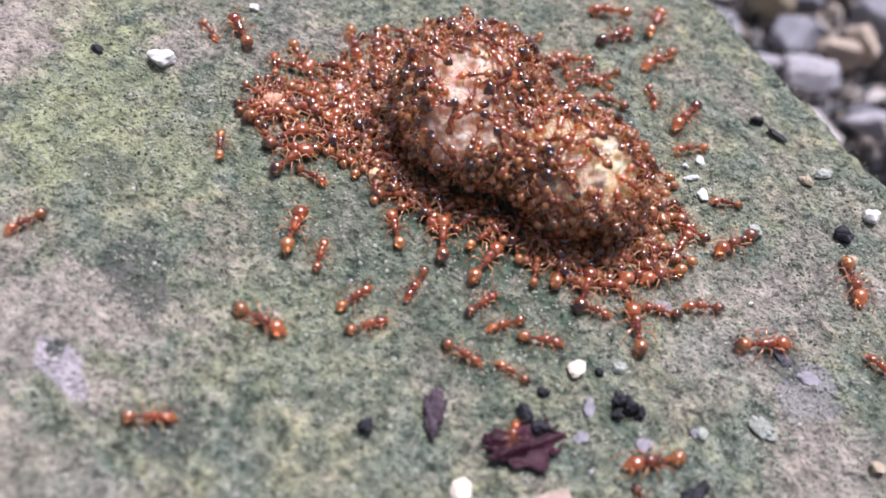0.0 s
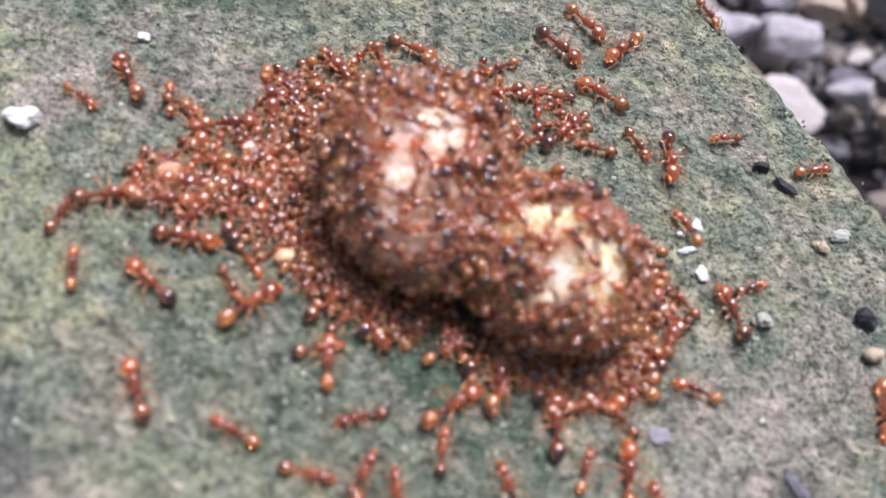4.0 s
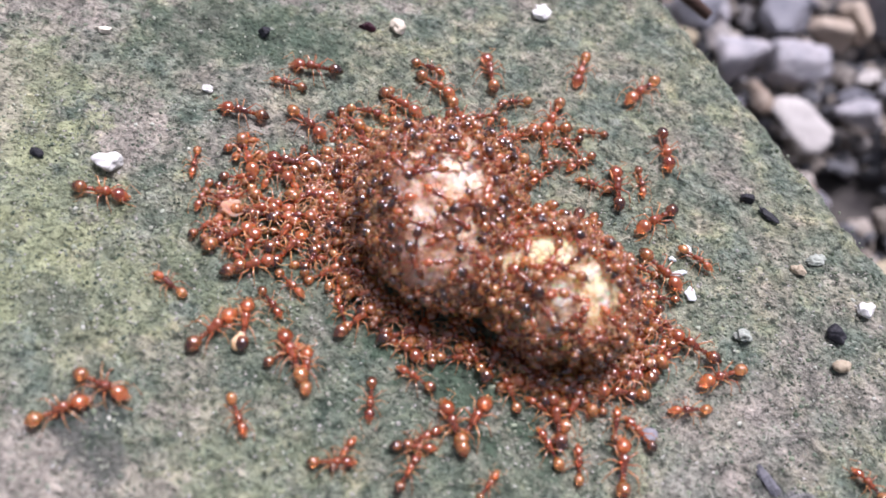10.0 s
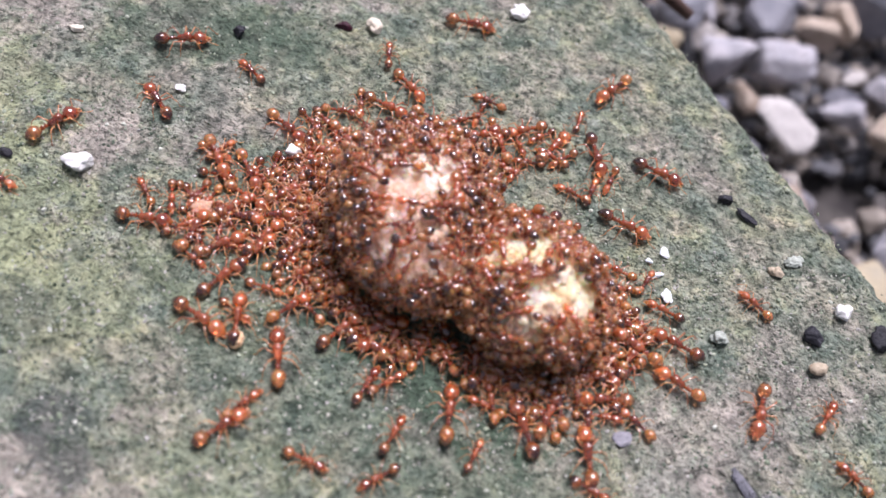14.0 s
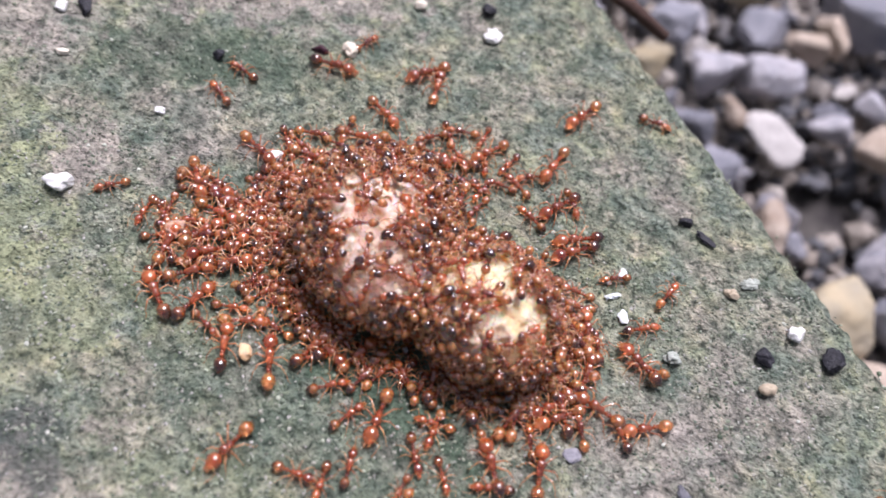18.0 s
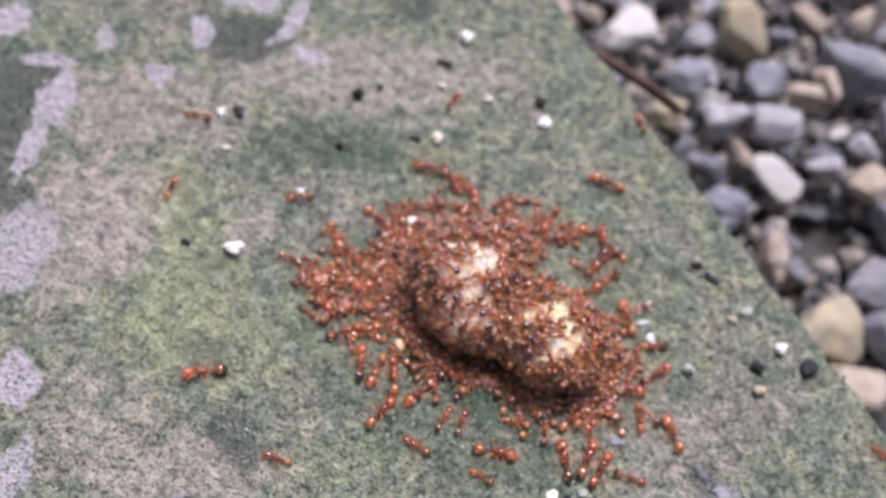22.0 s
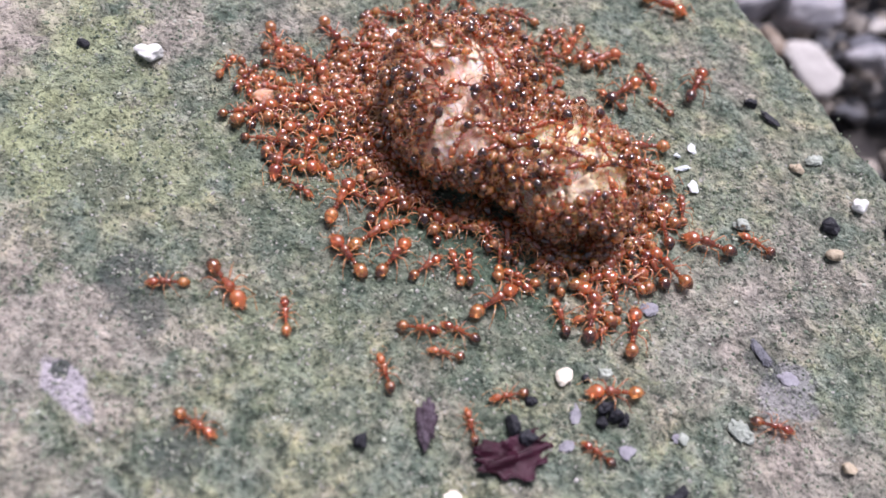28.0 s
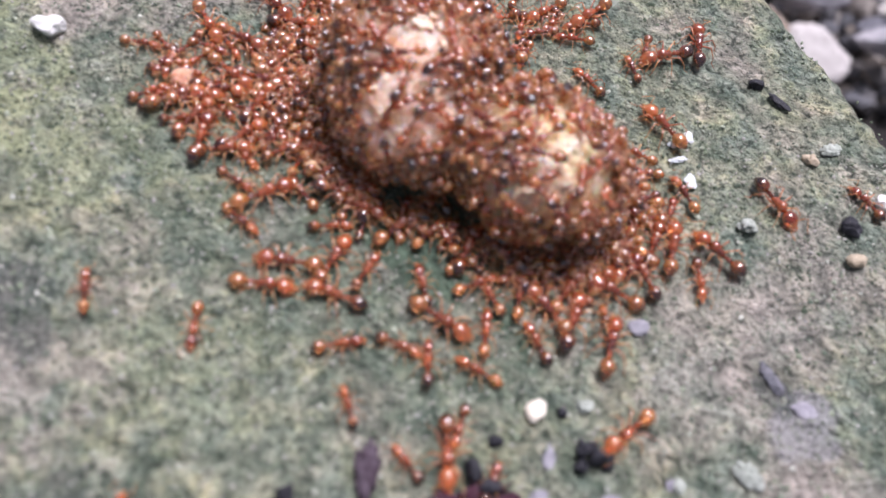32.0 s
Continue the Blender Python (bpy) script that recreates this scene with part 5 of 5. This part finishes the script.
    crawl(crawlers[16], [(0, 20.8, -17.2, 105), (3, 20.9, -17.7, 93), (6, 20.5, -17.4, 94), (9, 21.1, -17.7, 93), (13, 20.2, -16.5, 100), (16.5, 20.3, -15.3, 123), (19, 20.1, -16.8, 75), (23, 19.7, -17.4, 76), (26, 19.4, -16.9, 72), (30, 15.7, -13.8, 127), (32, 15.6, -14.4, 139)])
    crawl(crawlers[17], [(0, 23, -10.1, -147), (3, 20.2, -9.9, 158), (6, 20.8, -11.4, -161), (9, 30.4, -5.8, -161), (13, 27.7, -7.2, 146), (16.5, 30, -8.3, -158), (19, 30.3, -10, -158), (23, 30.4, -11.4, 103), (26, 22.2, -22.9, 87), (30, 19.1, -23.4, 10), (32, 23.2, -22.9, -135)])
    crawl(crawlers[18], [(0, 23.1, -14.3, -176), (3, 24.5, -20.7, -134), (6, 22.5, -14.8, 120), (9, 22.8, -14.5, 125), (13, 19.5, -11.7, 126), (16.5, 27.6, -11.3, -166), (19, 27.3, -10.3, 85), (23, 27.1, -9.2, 160), (26, 6, -20.9, -156), (30, 5.8, -21.5, 131), (32, 7.1, -21.4, 102)])
    crawl(crawlers[19], [(0, 27.1, -12.6, -170), (3, 1.6, -26.8, 152), (6, -0.2, -20, 139), (9, -0.6, -21.5, 139), (13, 20.7, -19.1, -18), (16.5, 20.7, -19.2, -18), (19, 14.1, -19.6, 97), (23, 14.2, -13.9, 99), (26, 14.2, -17.2, 85), (30, 15.3, -17.3, 149), (32, 15.2, -17.5, 129)])
    crawl(crawlers[20], [(0, 16.5, -16.2, -5), (3, 17.6, -19, 58), (6, 18.6, -15.1, 48), (9, 17.4, -18.7, 93), (13, 17.1, -14.6, 100), (16.5, 14.4, -10.9, 138), (19, 2.4, -26.3, -167), (23, -21.7, -27.7, 161), (26, -17.9, -23.3, -116), (30, -23.8, -25.2, 48), (32, -19.4, -22.3, 109)])
    crawl(crawlers[21], [(0, 30.1, -3.6, -137), (3, 29.3, -1.8, 90), (6, 28.4, -0.2, -172), (9, 27, -3.9, 157), (13, 27.4, -3.5, 162), (16.5, 29.6, -2.8, 163), (19, 28.3, -2.7, 130), (23, 27.4, -3.4, 29), (26, 28.5, -3.7, -171), (30, 29.4, -5.7, 158), (32, 29.5, -5, 146)])
    crawl(crawlers[22], [(0, 42.1, -4.7, -75), (3, 41.6, -4.7, -75), (6, 41.3, -14, -151), (9, 21.8, -5.6, 149), (13, 23.6, -4.5, 158), (16.5, 24.4, -4.2, 142), (19, 23.1, 0.9, 178), (23, 22.7, 5, -145), (26, 20.4, 4.6, -173), (30, 21.6, 6.1, -152), (32, 23.6, 7.4, 138)])
    crawl(crawlers[23], [(0, 32.8, -15.3, 15), (3, 20.1, -7.5, 131), (6, 29.2, 7, -131), (9, 20.1, 4.9, -157), (13, 35.9, -7, 24), (16.5, 35, -11.2, 56), (19, 20.8, -5.1, 169), (23, 24.2, -6.4, 114), (26, 24.6, -8.4, 136), (30, 25, -9.1, 153), (32, 25.3, -5.6, 89)])
    crawl(crawlers[24], [(0, 23.5, -30, -156), (3, 23.2, -29.8, -156), (6, 23.3, -29.3, -156), (9, 24.2, -28.5, -156), (13, 19.6, -21.9, -162), (16.5, 19, -22.3, -162), (19, 18.2, -23.8, -162), (23, 22.6, -17.4, 84), (26, 22.1, -17.3, 83), (30, 21.3, -16.6, 98), (32, 21, -16.2, 87)])
    crawl(crawlers[25], [(0, -34.9, -22.7, -126), (3, -29, -13.1, -128), (6, -26.2, 12.3, 145), (9, -9.6, 6.7, -10), (13, -11.2, 7.2, -18), (16.5, -15.6, 18.2, -18), (19, -22.3, 21.6, -24), (23, -7.3, 10.8, -37), (26, -7.4, 10.8, -29), (30, -8.1, 11.3, -16), (32, -8.6, 11.7, -53)])
    crawl(crawlers[26], [(0, -15.2, -7.9, 63), (3, -18, -11.4, 149), (6, -15.7, -9.7, 149), (9, -14.8, -12.5, 100), (13, -13.3, -10.9, 99), (16.5, -11.5, -12.2, 99), (19, -10.6, -11.4, 99), (23, -11.4, -11.2, 99), (26, -4.7, -10.6, 114), (30, -4, -9.6, 29), (32, -1.1, -17.7, 172)])
    crawl(crawlers[27], [(0, -12.2, -16.1, 89), (3, -9.9, -10.9, 49), (6, -10, -10.5, 54), (9, -9.7, -14.4, 129), (13, -8.6, -13.9, 108), (16.5, -7.3, -13.8, 103), (19, -6.3, -11, 105), (23, -6.6, -12.2, 105), (26, -8.3, -11.5, 101), (30, -8.4, -9.9, 60), (32, -9.3, -10.4, 40)])
    crawl(crawlers[28], [(0, 14.8, 23.9, 41), (3, 4.2, 26.6, 41), (6, 26, 10.8, 41), (9, 18.5, 11.7, 6), (13, 17.8, 18.6, 6), (16.5, 19.4, 13.2, -128), (19, 17.6, 13.4, -138), (23, 19.3, 13.2, -129), (26, 25.8, 16, 53), (30, 26, 16.3, 95), (32, 26.2, 18.8, 95)])
    crawl(crawlers[29], [(0, 13.8, 28.6, -166), (3, 13.1, 29.8, -143), (6, 16.2, 27.5, 86), (9, 12.1, 31.5, 86), (13, 8, 13, -118), (16.5, 1.5, 23.5, -161), (19, 1.6, 26.7, -161), (23, 3.5, 14.1, -93), (26, 3.6, 13.6, -96), (30, 3.5, 14.6, -77), (32, 3.5, 14.6, -90)])
    crawl(crawlers[30], [(0, 20.5, 21.9, -135), (3, 17.1, 18.7, -135), (6, 12.8, 20.8, 18), (9, 11, 21.5, 18), (13, 8.5, 12.5, -119), (16.5, 22.1, 38.4, 110), (19, 9.4, 10.3, -105), (23, 13.7, 17.5, -94), (26, 9.7, 9.7, -127), (30, 22.1, 19.8, -127), (32, 15.1, 19.1, -127)])
    crawl(crawlers[31], [(0, 19.5, 28.7, 74), (3, 17.7, 26.2, -126), (6, 19.3, 27.8, -126), (9, 20, 27.4, -126), (13, 18.9, 27.4, -126), (16.5, 19.3, 27.2, -126), (19, 19.3, 27.1, -126), (23, 17.5, 26.9, 155), (26, 18.2, 27.2, 155), (30, 23.9, 26.6, 155), (32, 10.2, 8, -131)])
    crawl(crawlers[32], [(0, -26.2, 8.4, 130), (3, -25.7, 8, 127), (6, -26, 7.7, 132), (9, -11, 4.8, 7), (13, -37.7, 3.6, -135), (16.5, -32.5, 11, -149), (19, -10.8, 5.6, -10), (23, -11.1, 5.7, -26), (26, -11.2, 5.7, -28), (30, -11.2, 5.7, -38), (32, -10.1, 5.4, -15)])
    crawl(crawlers[33], [(0, -29.4, 7.4, -42), (3, -30.5, 4.9, -42), (6, -25.1, 2.8, -42), (9, -24.8, 4.4, 40), (13, -24.3, -0.7, -133), (16.5, -27, 2.3, -139), (19, -27.3, 2.5, -154), (23, -24.1, 1.2, 148), (26, -24.1, 2, 148), (30, -24.4, 2, 6), (32, -24.3, 1.9, 5)])
    crawl(crawlers[34], [(0, 24.2, 13.3, -118), (3, 22.7, 15.2, 173), (6, 23.1, 11, -159), (9, 22.7, 10.2, -162), (13, 21.7, 9.4, 16), (16.5, 21.2, 8.1, -143), (19, 20.2, 10.6, -166), (23, 19.3, 9.5, -125), (26, 14.9, 7, -151), (30, 22.7, 16.3, -151), (32, 23.2, 16.3, -151)])
    crawl(crawlers[35], [(0, 25, 8.4, -156), (3, 25.3, 6.2, 104), (6, 24.9, 7.5, -164), (9, 25.5, 8, -145), (13, 36.5, 1.9, -45), (16.5, 30.5, 7, -45), (19, 31.5, 5.5, 118), (23, 26.2, -13.2, 71), (26, 27.6, -15.2, -45), (30, 9.7, -21.7, 128), (32, 11.1, -21, 161)])
    crawl(crawlers[36], [(0, 29.1, 1.7, -175), (3, 30.8, 1.4, 32), (6, 31.1, 3.1, 32), (9, 23.6, 0.5, 193), (13, 24.2, 2.4, -174), (16.5, 25.8, 5.3, -170), (19, 25.4, 7, -154), (23, 25.5, 6.9, -147), (26, 24.9, 11.1, 119), (30, 20.3, 13.8, 119), (32, 20, 13.7, 119)])
    crawl(crawlers[37], [(0, 25.5, -3.5, 161), (3, 23.9, -3, 178), (6, 23.5, -3.4, 188), (9, 23.6, -6.6, 154), (13, 26.4, 0.2, 163), (16.5, 26.4, 0.6, 164), (19, 29.5, 2, -163), (23, 26.8, 0.6, 188), (26, 34.2, -2.8, 157), (30, 33.1, -3.3, 157), (32, 27.9, -7.9, -77)])
    crawl(crawlers[38], [(0, 24.2, -7.1, 164), (3, 26.6, -8.7, 177), (6, 24.8, -10.3, 144), (9, 27.6, -10.4, 129), (13, 24.4, -11.5, 140), (16.5, 25.4, -14.1, 177), (19, 23.5, -9.4, 167), (23, 22.6, -11.7, 116), (26, 22.8, -10.8, 116), (30, 20.2, -9.9, 126), (32, 26.1, 0.4, 128)])
    crawl(crawlers[39], [(0, -21, 4.6, 111), (3, -21.8, 6.8, 111), (6, -21.8, 6.6, 103), (9, -20.4, 6.3, 103), (13, -22.5, 7.3, 6), (16.5, -11, 4.9, -25), (19, -9.9, 4.7, -27), (23, -9.8, 4.7, -24), (26, -10, 4.7, -27), (30, -10, -13.1, -27), (32, -10.4, -13, -27)])
    crawl(crawlers[40], [(0, 13.8, 7.2, -135), (3, 29.3, 18.3, -156), (6, 27.9, 17.7, -174), (9, 15.1, 19.8, -174), (13, 13.9, 18.2, -174), (16.5, 15.9, 35, -174), (19, 8.5, 11, -89), (23, 7.2, 19.1, -76), (26, 6.8, 19.7, -106), (30, 12.1, 17.5, -94), (32, 11.6, 16.9, -121)])
    crawl(crawlers[41], [(0, 16.9, 6.7, -159), (3, 36.4, 15.8, 35), (6, 41.4, 17.6, 35), (9, 16, 6.2, -144), (13, 41.5, -8, -136), (16.5, 44.7, -2, -9), (19, 21.8, 0.1, 154), (23, 20.7, -14.2, 114), (26, 21.7, -12.5, 156), (30, 14.5, -20.3, -173), (32, 11, -17.7, 96)])
    crawl(crawlers[42], [(0, 27.4, 40.8, -52), (3, 25.1, 40.9, -52), (6, 38, 23, -52), (9, 14.7, 7.6, -143), (13, 15.2, 7.9, -138), (16.5, 19.5, 31.9, -138), (19, 32.7, 29.4, -36), (23, 20.9, 43, 84), (26, 20.4, 42.6, 84), (30, 20.3, 42.4, 84), (32, 20.2, 41.6, 84)])
    crawl(crawlers[43], [(0, 10.5, 8.8, -149), (3, 10.9, 8.4, -136), (6, 22.9, 24.5, -136), (9, 22.6, 20.1, -136), (13, 23.4, 17, 23), (16.5, 28.9, 15.1, 4), (19, 14.9, 6.9, -153), (23, 18.1, 18.1, 162), (26, 10.1, 7.6, -128), (30, 34.4, 1.9, -52), (32, 34.4, 1.9, -48)])
    crawl(crawlers[44], [(0, -4.9, 12.1, -60), (3, -5, 12.5, -42), (6, -13, 20.1, -42), (9, -13.2, 20.2, 19), (13, -32.1, 19.5, 19), (16.5, -14.8, 24.6, 19), (19, -8, 24.2, -101), (23, -5.3, 20.4, -38), (26, -5.4, 20.3, -65), (30, -1.9, 14.2, -58), (32, -2.3, 14.8, -79)])
    crawl(crawlers[45], [(0, -7.1, 12, -51), (3, -7.2, 12.1, -32), (6, -19, 21.7, -32), (9, -4.2, 23.4, -21), (13, -6.9, 22.8, 57), (16.5, -7.6, 29.7, 57), (19, -7.5, 29.7, 57), (23, -7.6, 37.4, 57), (26, -7.8, 38.3, 57), (30, -7.4, 38.1, 57), (32, -7.1, 38.9, 57)])
    crawl(crawlers[46], [(0, -10.1, 9.2, -46), (3, -10.7, 9.3, -6), (6, -18.4, 13.5, -6), (9, -18.1, 16, 180), (13, -19.5, 17.8, 148), (16.5, -22.3, 16.9, 138), (19, -20.5, 17.8, 138), (23, -26.6, 10.3, 172), (26, -27.3, 9.3, 172), (30, -11.4, 5.5, 7), (32, -11.2, 5.5, -33)])
    crawl(crawlers[47], [(0, -10.9, 1.2, 23), (3, -11, 1.1, -5), (6, -36.8, 0.4, -5), (9, -32.6, -25.4, -5), (13, -3.2, -4.7, 49), (16.5, -3.5, -4.9, 48), (19, -3.7, -5, 25), (23, -9.4, -13.4, 52), (26, -4, -14.4, 52), (30, -4.9, -12.5, 52), (32, -6.9, -18.3, 7)])
    crawl(crawlers[48], [(0, -9.8, 1, 11), (3, -9.6, 1.3, 9), (6, -33.9, 0, 9), (9, -32.3, -2.1, -169), (13, -28.3, -2.2, -169), (16.5, -9.1, -0.1, 22), (19, -17.9, -4.8, -87), (23, -17.4, -4, -87), (26, -16, -8.3, -87), (30, -15.7, -6.3, -87), (32, -15.9, -6.3, 92)])
    crawl(crawlers[49], [(0, -9.7, 9.3, -39), (3, -9.7, 9.1, -14), (6, -15, 11.4, 33), (9, -20.7, 10.6, 33), (13, -27.2, 10.9, 152), (16.5, -28.9, 8.5, 72), (19, -10.5, 4.7, 12), (23, -11.2, 4.9, -3), (26, -11.6, 5, -10), (30, -11.2, 4.9, -31), (32, -11.1, 4.9, -12)])
    crawl(crawlers[50], [(0, 4.4, 13.7, -92), (3, 4.5, 14, -75), (6, 4.1, 13.6, -74), (9, 3.3, 23.2, -73), (13, -0.2, 31.3, -73), (16.5, 7.5, 31, 106), (19, -2.1, 24, 75), (23, -9.6, 21.1, 62), (26, -8.9, 22.1, 62), (30, -9, 21.6, 62), (32, -8.5, 21.7, 62)])
    crawl(crawlers[51], [(0, 3, -7.9, 78), (3, 2.9, -7.6, 58), (6, 2.3, -7.7, 78), (9, -3, -25.1, 78), (13, 2.9, -6.8, 79), (16.5, 3.1, -6, 56), (19, 12.8, -27.1, 162), (23, 12.4, -27.7, 162), (26, 12.8, -26, 157), (30, 10, -25.5, -106), (32, 10.5, -25.6, -95)])
    crawl(crawlers[52], [(0, 44.4, -14.6, 140), (3, 44, -14.3, 140), (6, 44.4, -14.5, 140), (9, 43.9, -14, 140), (13, 45, -12.6, 140), (16.5, 44.9, -12.4, 140), (19, 58.5, -7.2, 141), (23, 59.1, -7.7, 141), (26, 58.9, -6.8, 141), (30, 59, -6.4, 141), (32, 58.2, -6.2, 141)])
    crawl(crawlers[53], [(0, -9.9, 7.1, -12), (3, -10.1, 6.8, -38), (6, -10, 7.2, 1), (9, -9.9, 7.2, -38), (13, -10.1, 6.8, -27), (16.5, -9.7, 7.3, -10), (19, -9.9, 6.7, -14), (23, -52.5, 22.2, -67), (26, -51.6, 21.6, -67), (30, -52.5, 21.4, -67), (32, -53.5, 20.7, -67)])
    crawl(crawlers[54], [(0, 1.7, -5.7, 65), (3, 1.4, -6, 69), (6, 1.3, -6, 58), (9, 1, -5.7, 49), (13, 1.2, -5.6, 43), (16.5, 1, -5.5, 36), (19, 1.5, -5.5, 71), (23, 1.7, -5.5, 74), (26, -9.9, -25.9, -130), (30, -11, -22.3, -69), (32, -10.7, -22.9, -81)])
    crawl(crawlers[55], [(0, -17.2, -37.6, 16), (3, -17.6, -37.2, 16), (6, -17.4, -37.4, 16), (9, -17.1, -37.3, 16), (13, -17.6, -37.6, 16), (16.5, -17.1, -37.4, 16), (19, -17.2, -37.5, 16), (23, -17.7, -37.3, 16), (26, -17.7, -35.4, -80), (30, -11.4, -37.2, 96), (32, -10.9, -38.1, 96)])
    crawl(crawlers[56], [(0, 11.4, -31.1, 86), (3, 11.4, -31.2, 86), (6, 10.8, -31.4, 86), (9, 11.5, -31.8, 86), (13, 11, -31.7, 86), (16.5, 11.2, -31.5, 86), (19, 11.2, -31.3, 86), (23, 10.8, -31.8, 86), (26, 9.9, -30.2, 86), (30, 7.4, -28.8, 145), (32, 7.3, -29.3, 141)])
    crawl(crawlers[57], [(0, 22.9, -33.7, -51), (3, 23.5, -34.4, -51), (6, 23.2, -34.2, -51), (9, 23.1, -34.2, -51), (13, 23.3, -34, -51), (16.5, 23.1, -34.3, -51), (19, 23.1, -34.4, -51), (23, 23.2, -33.9, -51), (26, 24.7, -32.6, 59), (30, 14.4, -28.7, 77), (32, 13.5, -29.3, 77)])

motions()
